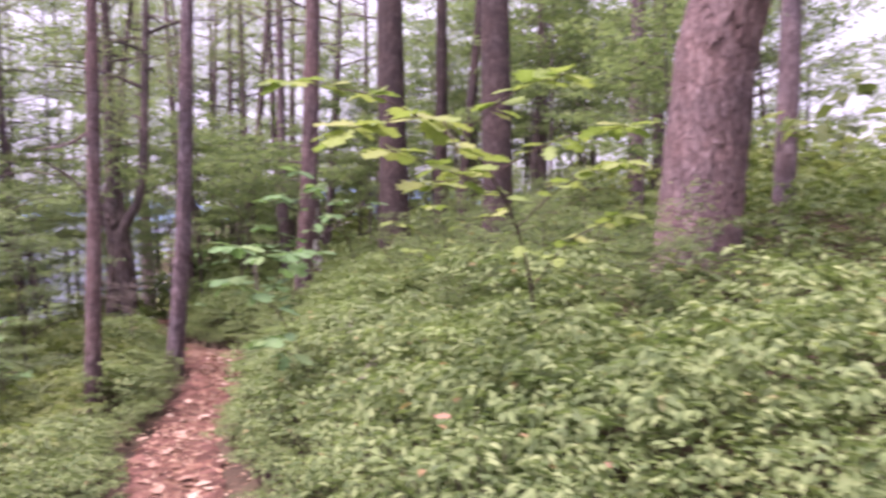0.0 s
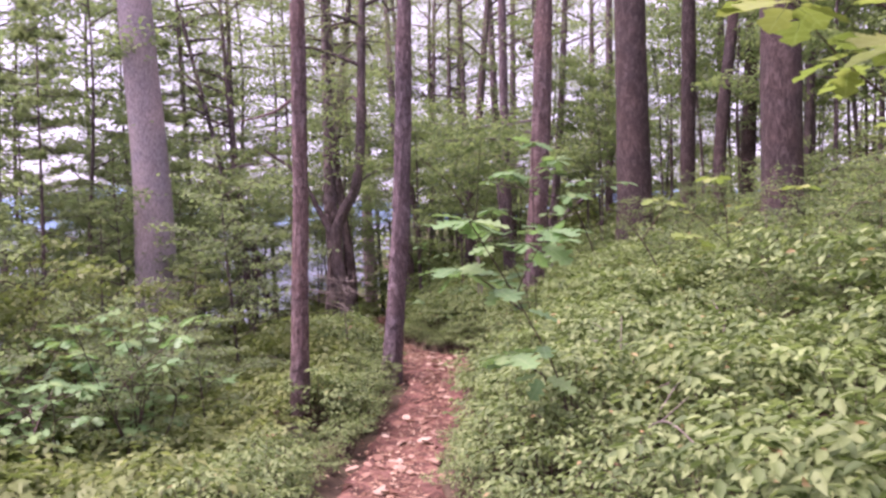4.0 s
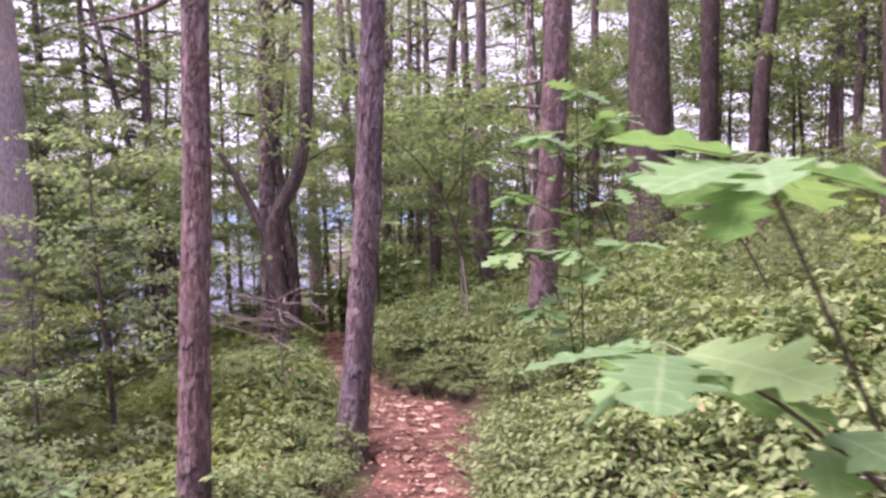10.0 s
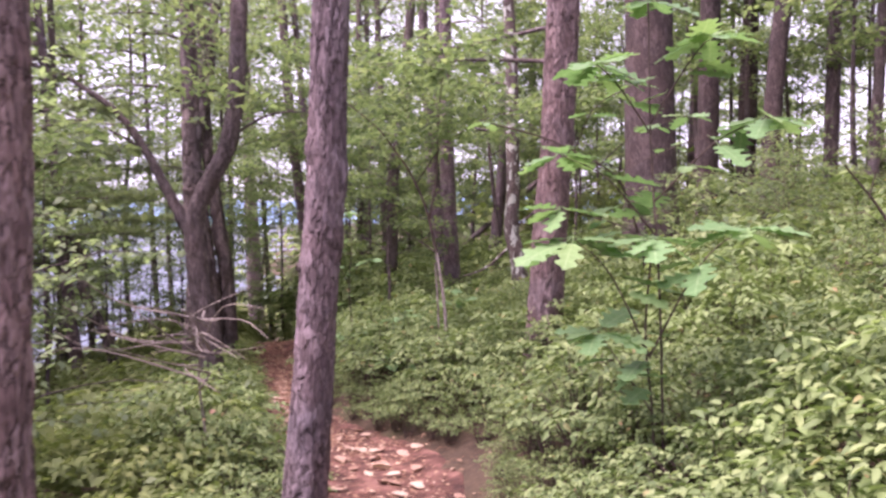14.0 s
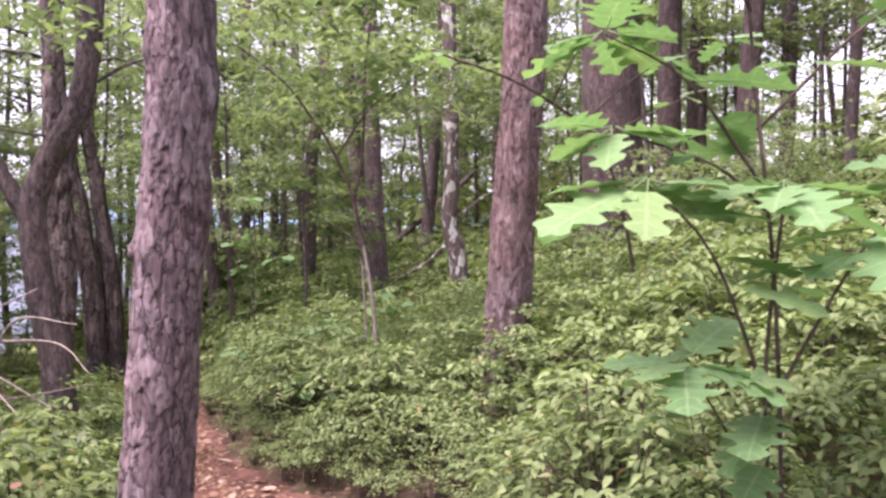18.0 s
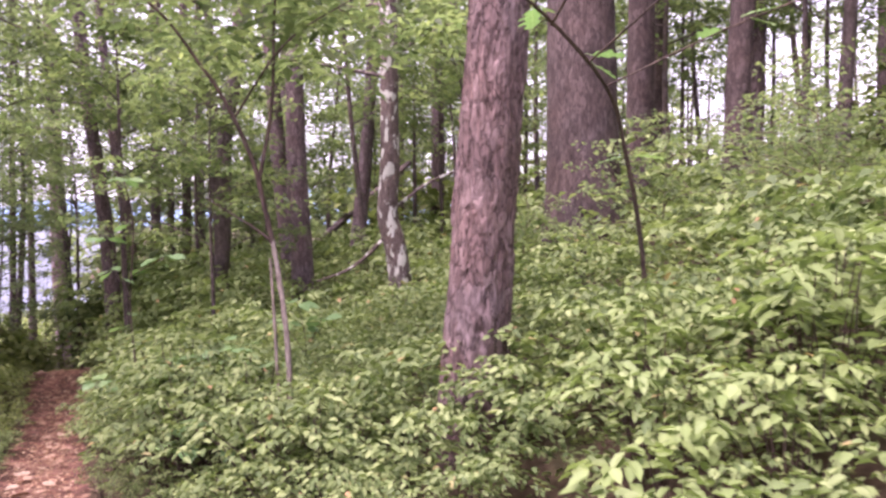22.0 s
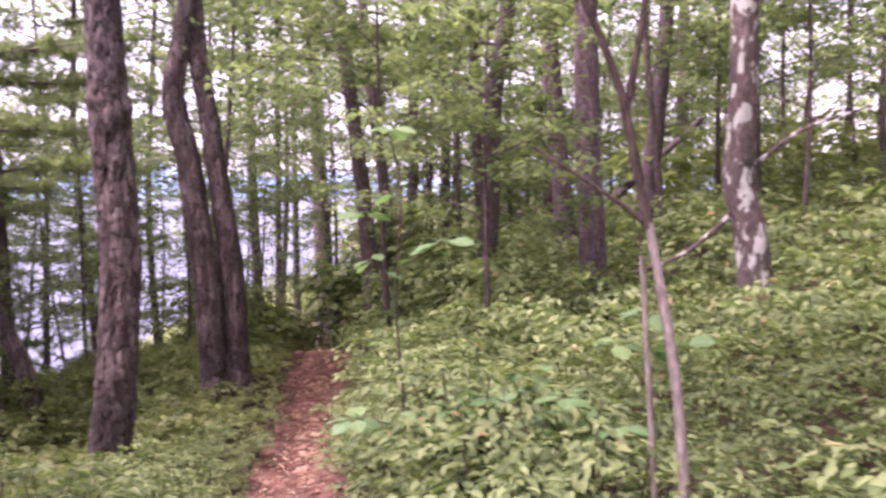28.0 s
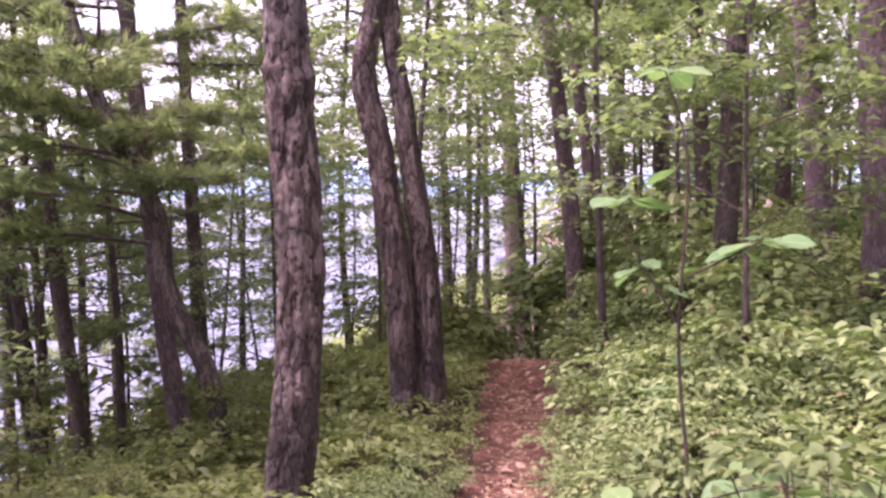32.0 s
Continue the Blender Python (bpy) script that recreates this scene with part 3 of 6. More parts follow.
def pine(label, x, y, r, bends=((0, 0), (3, 0)), yaw=10, tall=11.0, bark=None, near=False, seed=0, stubs=(), limbs=4, crown=True, category="pine tree", name="pine_tree", plate=(0.05, 0.11), depth=0.012, z0=None, lumps=(), grain=0.011):
    """A tall tree with plated bark, broken stubs and a high thin crown."""
    rng = np.random.default_rng(seed + 100)
    pts = trunk_line(x, y, list(bends), yaw, tall, z0)
    hh = (pts[:, 2] - pts[0, 2]) / (pts[-1, 2] - pts[0, 2])
    rad = r * (1.0 - 0.72 * hh)
    fine_top = 4.2
    tree = new(name)
    tree.location = (x, y, z_at(x, y))
    place = np.array(tree.location)
    tagged(tree, label, category, "trees of the wood")
    rel = pts - place
    if near:
        sides, step = max(44, int(2 * np.pi * r / grain)), grain * 1.2
        cut = np.array([(*at_height(rel, h), np.interp(h, (rel[:, 2] - rel[0, 2]), rad)) for h in np.linspace(0, fine_top, 22)])
        cut[:, 3] += r * 0.35 * np.exp(-np.arange(22) * fine_top / 21 / 0.28)
        part("trunk", bark_mesh("trunk", cut[:, :3], cut[:, 3], sides, step, bark or PINE_BARK, plate, depth, seed, lumps), tree)
        top = np.array([(*at_height(rel, h), np.interp(h, (rel[:, 2] - rel[0, 2]), rad)) for h in np.linspace(fine_top - 0.02, rel[-1, 2] - rel[0, 2], 8)])
        part("upper_trunk", plain_limb("upper_trunk", top[:, :3], top[:, 3], bark or PINE_BARK, 14, 0.3, seed), tree)
    else:
        cut = np.array([(*at_height(rel, h), np.interp(h, (rel[:, 2] - rel[0, 2]), rad)) for h in np.linspace(0, rel[-1, 2] - rel[0, 2], 14)])
        cut[0, 3] *= 1.25
        part("trunk", bark_mesh("trunk", cut[:, :3], cut[:, 3], 18, 0.10, bark or PINE_BARK, (0.07, 0.2), depth * 1.3, seed), tree)
    for h, azim, length, rise, thick in stubs:
        p0 = at_height(rel, h)
        a = radians(azim)
        mid = p0 + np.array([math.cos(a), math.sin(a), rise]) * length * 0.5 + rng.normal(0, 0.04 * length, 3)
        end = p0 + np.array([math.cos(a), math.sin(a), rise * 0.7]) * length
        part("dead_branch", plain_limb("dead_branch", [p0, mid, end], [thick, thick * 0.7, thick * 0.3], bark or PINE_BARK, 7, 0.06, seed), tree)
    if crown:
        sprays = []
        total = rel[-1, 2]
        for i in range(limbs * 3):
            h = total * (0.52 + 0.45 * i / (limbs * 3))
            p0 = at_height(rel, h)
            a = rng.uniform(0, 2 * np.pi)
            reach = rng.uniform(1.0, 2.2) * (1.25 - 0.6 * h / total)
            end = p0 + np.array([math.cos(a) * reach, math.sin(a) * reach, rng.uniform(-0.2, 0.5)])
            part("limb", plain_limb("limb", [p0, (p0 + end) / 2 + [0, 0, 0.12], end], [0.035, 0.022, 0.008], bark or PINE_BARK, 5, 0.4, seed + i), tree)
            for s in (0.5, 0.75, 1.0):
                sprays.append(needle_spray(rng, p0 + (end - p0) * s, (0.28, 0.28, 0.14), 42, 0.17))
        v, f = joined(sprays)
        part("crown", mesh_np("crown", v, f, NEEDLE), tree)
    return tree


def leafy_mesh(rng, tips, per_tip, spread, size, fine=False):
    """Flat sprays of leaves about the tips of twigs."""
    tips = np.asarray(tips)
    n = len(tips) * per_tip
    c = np.repeat(tips, per_tip, axis=0) + rng.normal(0, 1, (n, 3)) * np.array(spread)
    a = rng.uniform(0, 2 * np.pi, n)
    w = np.column_stack([np.cos(a), np.sin(a), rng.normal(-0.25, 0.25, n)])
    up = np.column_stack([rng.normal(0, 0.35, n), rng.normal(0, 0.35, n), np.ones(n)])
    return blades(c, w, up, size * rng.uniform(0.6, 1.25, n), size * 0.55 * rng.uniform(0.8, 1.2, n), fine=fine)


def young_tree_parts(seed, tall, r, low, spread, twigs, per_tip, size, leaf, bark):
    """Meshes of a slim broad-leaved tree: trunk, limbs, foliage, about its foot."""
    rng = np.random.default_rng(seed)
    lean = rng.normal(0, 0.05, 2)
    hs = np.linspace(-0.2, tall, 9)
    pts = np.column_stack([lean[0] * hs + 0.05 * np.sin(hs * 1.1 + seed), lean[1] * hs + 0.05 * np.cos(hs * 0.9), hs])
    rad = r * (1.03 - 0.9 * np.clip(hs / tall, 0, 1))
    trunk = bark_mesh("trunk", pts, rad, 8, 0.3, bark, (0.05, 0.3), 0.005, seed)
    limbs, tips = [], []
    for i in range(twigs):
        h = low + (tall - low) * (i + 0.5) / twigs
        p0 = np.array([np.interp(h, hs, pts[:, k]) for k in range(3)])
        a = i * 2.4 + rng.normal(0, 0.3)
        reach = spread * rng.uniform(0.6, 1.15) * (1.1 - 0.6 * (h - low) / (tall - low))
        end = p0 + np.array([math.cos(a) * reach, math.sin(a) * reach, rng.uniform(0.05, 0.5) * reach])
        mid = (p0 + end) / 2 + rng.normal(0, 0.06, 3) + [0, 0, 0.08]
        ln = smooth_line(np.column_stack([[p0, mid, end], [max(0.006, r * 0.28), 0.006, 0.003]]), 0.35)
        limbs.append(tube(ln[:, :3], ln[:, 3], 4))
        for s in (0.45, 0.65, 0.85, 1.0):
            tips.append(p0 + (end - p0) * s + rng.normal(0, 0.08, 3))
            b = a + rng.choice([-1, 1]) * rng.uniform(0.5, 1.1)
            t2 = tips[-1] + np.array([math.cos(b), math.sin(b), 0.1]) * rng.uniform(0.2, 0.45) * reach
            ln = np.linspace(p0 + (end - p0) * s, t2, 2)
            limbs.append(tube(ln, [0.005, 0.002], 3))
            tips.append(t2)
    lv, lf = joined(limbs)
    lm = mesh_np("branchwork", lv, lf, bark, True)
    attribute(lm, "plate", rng.random(len(lv)))
    v, f = leafy_mesh(rng, tips, per_tip, (0.10 * spread, 0.10 * spread, 0.035 * spread), size)
    return trunk, lm, mesh_np("foliage", v, f, leaf)


def stand(parts, label, x, y, turn=0.0, size=1.0, category="tree", name="young_tree", group="young trees of the wood", sink=0.0):
    tree = new(name)
    for nm, me in zip(("trunk", "branchwork", "foliage"), parts):
        part(nm, me, tree)
    tree.matrix_basis = pose(x, y, z_at(x, y) - sink, 0, 0, turn) @ Matrix.Diagonal((size, size, size, 1))
    return tagged(tree, label, category, group)


PINE = "pitch pine with reddish brown plated bark"
A_BENDS = ((0, -0.01), (0.6, 0.0), (1.05, 0.01), (1.6, 0.03), (3, 0.04))
tree_a = pine("slim pitch pine with reddish flaking bark beside the footpath", -3.71, 8.34, 0.085, A_BENDS, 10.6, near=True, seed=1, tall=10, bark=RUSSET_BARK,
              z0=0.19 - 0.5, grain=0.007, plate=(0.045, 0.14), depth=0.013, stubs=((1.82, 165, 0.14, -0.9, 0.005), (1.78, 172, 0.10, 0.2, 0.005), (3.4, 195, 0.55, -0.62, 0.02), (3.15, 200, 0.3, -0.4, 0.008), (3.0, 190, 0.09, 0.1, 0.016), (2.35, 215, 0.04, 0.1, 0.018)))
A_LINE = trunk_point(tree_a, A_BENDS, 10.6, 10, 0.19 - 0.5)
tree_b = pine("leaning pitch pine with a knot, at the path's edge", -3.54, 10.37, 0.112, ((-0.1, -0.01), (0, 0.0), (0.81, 0.06), (1.77, 0.13), (2.72, 0.17)), 10.6, near=True, seed=2, tall=11,
              z0=-0.42, grain=0.005, plate=(0.048, 0.15), depth=0.016, lumps=((1.45, 215, 0.05, 0.012), (1.92, 10, 0.13, 0.02), (1.6, 15, 0.10, 0.014), (2.05, 195, 0.07, 0.015)))
knot_home = next(c for c in tree_b.children if c.name.startswith("trunk"))
part("knot", plain_limb("knot", [(0.06, -0.005, 1.45), (0.012, -0.045, 1.45), (-0.004, -0.058, 1.452)], [0.034, 0.030, 0.015], GREY_BARK, 12, 0.01, 5), knot_home, "dark round branch knot")
tree_c = pine("stout pitch pine with deep furrowed bark among shrubs", -2.32, 13.0, 0.152, ((-0.1, 0), (0, 0.0), (0.79, 0.04), (1.6, 0.10), (2.6, 0.15)), -2, near=True, seed=3, tall=13, bark=RUSSET_BARK,
              z0=0.08, grain=0.008, plate=(0.055, 0.20), depth=0.020)
tree_p = pine("grey-brown pine with a dark swollen ring of bark", -6.62, 15.95, 0.14, ((0, -0.13), (0.58, -0.07), (1.0, -0.03), (1.42, 0.0), (1.74, -0.01), (2.16, -0.03), (2.4, -0.04), (2.8, -0.05)), 27, near=True, seed=4, tall=10,
              z0=-1.06, bark=SHAGGY_BARK, plate=(0.05, 0.17), depth=0.028, lumps=((2.74, 250, 0.05, 0.022), (2.70, 20, 0.05, 0.02), (2.66, 330, 0.06, 0.018), (2.58, 290, 0.08, 0.016), (2.1, 330, 0.1, 0.012)))
tree_q = pine("dark pine, one of two that grow close together", -7.64, 18.81, 0.145, ((0, 0.0), (1.05, -0.05), (1.83, -0.14), (2.35, -0.2), (2.87, -0.33), (3.13, -0.33), (3.4, -0.26), (3.66, -0.2), (4.2, -0.1)), 27, near=True, seed=5, tall=9, z0=-1.18, bark=SHAGGY_BARK, plate=(0.05, 0.2), depth=0.028, grain=0.009)
tree_r = pine("second dark pine of a close pair, leaning lakewards", -7.45, 18.97, 0.128, ((0, 0.0), (1.02, -0.03), (1.81, -0.12), (2.33, -0.19), (2.85, -0.25), (3.11, -0.3), (3.36, -0.33), (3.61, -0.33), (4.2, -0.36)), 27, near=True, seed=6, tall=9, z0=-1.14, bark=SHAGGY_BARK, plate=(0.05, 0.2), depth=0.028, grain=0.009)
tree_x = pine("crooked dark trunk bent like an S below the path", -5.25, 13.15, 0.105, ((-0.6, 0.04), (0.0, 0.0), (0.39, -0.08), (0.82, -0.14), (1.14, -0.12), (1.38, 0.0), (1.63, 0.16), (1.94, 0.24), (2.29, 0.28), (3.2, 0.32)), 2, near=True, seed=20, tall=7,
              z0=0.01, bark=GREY_BARK, plate=(0.05, 0.16), depth=0.012, category="oak tree", name="crooked_oak",
              stubs=((2.1, 182, 0.82, 1.6, 0.024), (2.6, 175, 0.5, 0.2, 0.012), (2.0, 190, 1.1, 1.9, 0.05), (2.9, 20, 0.7, 0.5, 0.014)))
rng = np.random.default_rng(16)
tips = np.column_stack([rng.normal(-0.5, 0.85, 70), rng.normal(0.3, 0.6, 70), rng.uniform(2.3, 4.6, 70)])
tips = tips[(tips[:, 2] > 3.1) | (tips[:, 1] < 0.0)]
v, f = leafy_mesh(rng, tips, 30, (0.2, 0.2, 0.06), 0.10, fine=True)
part("foliage", mesh_np("foliage", v, f, TREE_LEAF), tree_x)
pine("tall pale smooth-barked trunk on the slope below the path", -7.2, 11.2, 0.31, ((0, 0.0), (1.1, -0.02), (2.1, -0.02), (3.1, -0.06), (5, -0.2)), 11, bark=PALE_BARK, seed=7, tall=13, z0=-0.98, category="beech tree", name="beech_tree", depth=0.0015)
pine("big dark pine on the crest of the bank", -0.98, 16.5, 0.35, ((0, 0), (4, -0.1)), 10, seed=8, tall=14, bark=DARK_BARK)
pine(PINE + " beside a stouter one", -0.06, 17.95, 0.165, ((0, 0), (4, 0.03)), 10, seed=9, tall=14, bark=DARK_BARK)
pine(PINE + ", leaning, on the crest", 0.40, 16.63, 0.12, ((0, 0), (2, 0.06), (4, 0.28)), 5, seed=11, tall=12, bark=DARK_BARK)
pine(PINE + " on the upper slope", 1.42, 22.0, 0.19, ((0, 0), (4, 0.1)), 5, seed=12, tall=13, bark=DARK_BARK)
pine("stout dark pine half hidden by leaves on the bank", 0.82, 11.85, 0.26, ((0, 0), (4, -0.05)), 5, seed=10, tall=13, bark=DARK_BARK)
tree_h = pine(PINE + " behind the shrub bank", -3.76, 19.0, 0.13, ((0, 0), (1, -0.01), (1.9, -0.07), (4, -0.1)), 19.5, seed=13, tall=13)
tree_s = pine("slim dark pine at the brow of the footpath", -6.93, 21.89, 0.125, ((0, 0.0), (1.6, -0.11), (2.74, -0.23), (3.85, -0.37), (4.6, -0.43)), 19.5, seed=14, tall=12)
pine("slim dark pine standing behind another one", -6.9, 22.9, 0.10, ((0, 0.0), (1.6, -0.12), (2.74, -0.25), (3.85, -0.4)), 19.5, seed=24, tall=12)
tree_f = pine("forked grey trunk on the bank", -5.09, 20.49, 0.12, ((0, 0), (0.84, 0.06), (1.46, 0.09), (1.9, 0.02), (2.67, 0.18), (3.3, 0.27)), 19.5, seed=15, tall=11, bark=GREY_BARK)
pine("big old pine with scaly bark on the uphill side", 2.13, 6.98, 0.40, ((0, 0.02), (0.4, 0.09), (1.3, 0.16), (2.28, 0.24), (2.77, 0.36)), 0, near=True, grain=0.012, seed=16, tall=15, bark=RUSSET_BARK, z0=0.6, depth=0.026, plate=(0.085, 0.26))
pine("tall reddish pine standing over the lake", -12.26, 33.16, 0.30, ((0, 0), (5, -0.2)), 20, seed=17, tall=16, bark=RED_BARK)
T_BENDS = ((0, 0), (0.92, -0.16), (1.23, -0.28), (1.58, -0.45), (2.43, -0.55), (2.64, -0.62), (2.88, -0.85), (3.34, -1.03))
tree_t = pine("dark pine leaning far out over the lakeside slope", -8.47, 17.33, 0.088, T_BENDS, 27, seed=18, tall=8, z0=-1.6, bark=SHAGGY_BARK)
T_LINE = trunk_point(tree_t, T_BENDS, 27, 8, -1.6)
tree_u = pine("dark trunk behind a leaning pine", -9.2, 17.6, 0.10, ((0, 0), (0.44, -0.06), (0.9, -0.12), (1.4, -0.18)), 27, seed=21, tall=9)
tree_l = pine("crooked trunk with white lichen patches", -2.64, 16.8, 0.105, ((0, 0.03), (0.38, -0.01), (0.71, -0.1), (1.19, -0.07), (2.8, -0.09), (4, -0.15)), -2, near=True, grain=0.018, seed=19, tall=9, z0=0.19, bark=LICHEN_BARK, category="birch tree", name="lichened_tree", stubs=((1.45, 20, 0.9, 0.75, 0.02), (1.3, 182, 0.68, -0.95, 0.022)))
for k, (x, y, r, lean, bark) in enumerate(((-4.18, 21.3, 0.13, -0.10, PINE_BARK), (-7.76, 26.2, 0.13, 0.05, PINE_BARK), (-6.54, 24.5, 0.10, 0.0, GREY_BARK), (-4.95, 25.7, 0.14, 0.02, PINE_BARK),
                                           (-5.65, 23.65, 0.12, -0.06, GREY_BARK), (-10.45, 19.1, 0.09, -0.03, GREY_BARK),
                                           (-11.3, 17.7, 0.07, -0.12, GREY_BARK), (-10.3, 17.4, 0.07, -0.1, GREY_BARK), (-3.3, 22.0, 0.12, 0.1, PINE_BARK), (1.97, 17.6, 0.08, 0.05, GREY_BARK),
                                           (-7.7, 26.5, 0.09, 0.0, GREY_BARK), (-7.3, 28.7, 0.12, 0.0, PINE_BARK), (-11.6, 27.6, 0.13, -0.03, PINE_BARK), (-12.9, 32.4, 0.12, 0.0, GREY_BARK),
                                           (-11.9, 29.0, 0.09, 0.03, GREY_BARK), (-12.2, 26.0, 0.08, -0.06, PINE_BARK), (3.4, 14.0, 0.16, 0.0, PINE_BARK), (2.6, 21.0, 0.14, 0.02, PINE_BARK), (4.5, 10.5, 0.15, 0.03, PINE_BARK),
                                           (-1.9, 24.0, 0.13, 0.0, PINE_BARK), (0.9, 24.5, 0.13, 0.03, PINE_BARK), (-2.6, 27.0, 0.14, 0.0, PINE_BARK), (4.9, 18.0, 0.15, -0.02, PINE_BARK), (6.5, 24.0, 0.17, 0.0, PINE_BARK))):
    place_word = "on the lakeside slope" if x < -8 else "further up in the wood"
    pine(("slim grey trunk " if bark is GREY_BARK else "tall straight pine ") + place_word, x, y, r, ((0, 0), (2, 2 * lean), (4, 3.4 * lean)), 15, seed=50 + k, tall=11 + k % 4, bark=bark, category="pine tree")


# ---- fallen and dead wood ----
def dead_limb(name, label, lines, material, category="dead branch", seed=0):
    """A dead branch with its twigs; lines: (points, first and last radius)."""
    foot = Vector(lines[0][0][0])
    ob = new(name)
    ob.location = foot
    for i, (pts, r0, r1) in enumerate(lines):
        rel = np.array(pts) - np.array(foot)
        part("branch" if i == 0 else "twig", plain_limb("twig", rel, np.linspace(r0, r1, len(rel)), material, 7, 0.05, seed + i), ob)
    return tagged(ob, label, category)


dead_limb("leaning_log", "dead grey-brown log leaning uphill among the trunks", [([(-4.75, 21.5, z_at(-4.75, 21.5) - 0.05), (-4.57, 21.75, -0.11), (-3.62, 23.1, 0.8), (-2.4, 24.85, 1.95)], 0.085, 0.05)], GREY_BARK, "log")
zb = z_at(-4.3, 11.05)
dead_limb("dead_bush", "leafless bush of thin crooked grey twigs below the path", [
    ([(-4.3, 11.05, zb - 0.02), (-4.35, 10.95, 0.05), (-4.32, 10.85, 0.34), (-4.4, 10.65, 0.58)], 0.009, 0.004)] + [
    ([(-4.33, 10.87, 0.30 + 0.05 * (k % 5)), (-4.33 + 0.30 * math.cos(2.2 + 0.45 * k), 10.83 - 0.22 * (k % 3), 0.32 + 0.06 * (k % 6) + 0.05 * math.sin(k * 2.1)),
      (-4.33 + (0.45 + 0.08 * (k % 4)) * math.cos(2.2 + 0.45 * k + 0.3 * math.sin(k)), 10.81 - 0.2 * (k % 4), 0.30 + 0.07 * (k % 6) + 0.1 * math.sin(k * 1.3))], 0.005, 0.0016) for k in range(14)] + [
    ([(-4.3 + 0.03 * (k % 3), 10.85, 0.1 + 0.045 * k), (-4.45 + 0.28 * math.cos(0.6 + 2.4 * k), 10.8 - 0.1 * (k % 3), 0.2 + 0.04 * k + 0.08 * math.sin(k * 1.7)),
      (-4.52 + (0.42 + 0.1 * (k % 3)) * math.cos(0.6 + 2.4 * k + 0.25), 10.75 - 0.15 * (k % 4), 0.22 + 0.045 * k + 0.14 * math.sin(k * 2.3))], 0.008, 0.002) for k in range(11)], PALE_TWIG, "dead bush")
zc = z_at(-1.0, 6.9)
dead_limb("arched_twig", "pale arched dead twig among the shrubs", [([(-1.05, 6.75, zc), (-0.95, 6.8, zc + 0.55), (-0.75, 6.7, zc + 0.62), (-0.5, 6.6, zc + 0.2)], 0.006, 0.003), ([(-0.8, 6.72, zc + 0.6), (-0.8, 6.9, zc + 0.85)], 0.004, 0.002)], PALE_TWIG, "twig")
zd = z_at(-0.6, 10.2)
for k, (x, y, turn, s) in enumerate(((-0.75, 6.3, 20, 0.8), (-0.55, 6.9, 150, 1.0), (-0.35, 6.2, 250, 0.9), (-0.2, 7.1, 80, 1.1), (-0.7, 5.6, 310, 0.7))):
    zt, ct, st = z_at(x, y) + 0.28, math.cos(radians(turn)) * s, math.sin(radians(turn)) * s
    dead_limb("dead_twig", "pale curved dead twig lying in the shrubs", [([(x, y, zt - 0.3), (x + 0.1 * ct, y + 0.1 * st, zt + 0.1), (x + 0.35 * ct, y + 0.35 * st, zt + 0.24), (x + 0.7 * ct, y + 0.7 * st, zt + 0.16)], 0.007, 0.003),
                                                                            ([(x + 0.3 * ct, y + 0.3 * st, zt + 0.23), (x + 0.45 * ct - 0.1 * st, y + 0.45 * st + 0.1 * ct, zt + 0.36)], 0.004, 0.002)], PALE_TWIG, "twig", seed=k)
dead_limb("forked_twig", "dark forked dead twig standing in the shrubs", [([(-0.35, 10.4, zd), (-0.75, 10.3, zd + 0.75), (-1.0, 10.2, zd + 1.05)], 0.010, 0.004), ([(-0.75, 10.3, zd + 0.75), (-0.55, 10.2, zd + 1.05), (-0.45, 10.1, zd + 1.2)], 0.007, 0.003), ([(-0.88, 10.25, zd + 0.9), (-0.85, 10.2, zd + 1.1)], 0.004, 0.002)], TWIG, "twig")


# ---- saplings with large leaves near the path ----
OAK_LEAVES = [lobed_leaf("leaf", 0.175, 0.145, 4, OAK_LEAF, 3, 0.62), lobed_leaf("leaf", 0.15, 0.12, 4, OAK_LEAF, 4, 0.58), lobed_leaf("leaf", 0.13, 0.10, 3, OAK_LEAF, 5, 0.6)]
YELLOW_LEAVES = [lobed_leaf("leaf", 0.125, 0.11, 3, YELLOW_LEAF, 6, 0.48), lobed_leaf("leaf", 0.105, 0.09, 2, YELLOW_LEAF, 7, 0.42), lobed_leaf("leaf", 0.145, 0.12, 3, YELLOW_LEAF, 8, 0.5)]
ROUND_LEAVES = [lobed_leaf("leaf", 0.09, 0.075, 1, OAK_LEAF, 9, 0.10), lobed_leaf("leaf", 0.075, 0.06, 1, OAK_LEAF, 10, 0.12)]


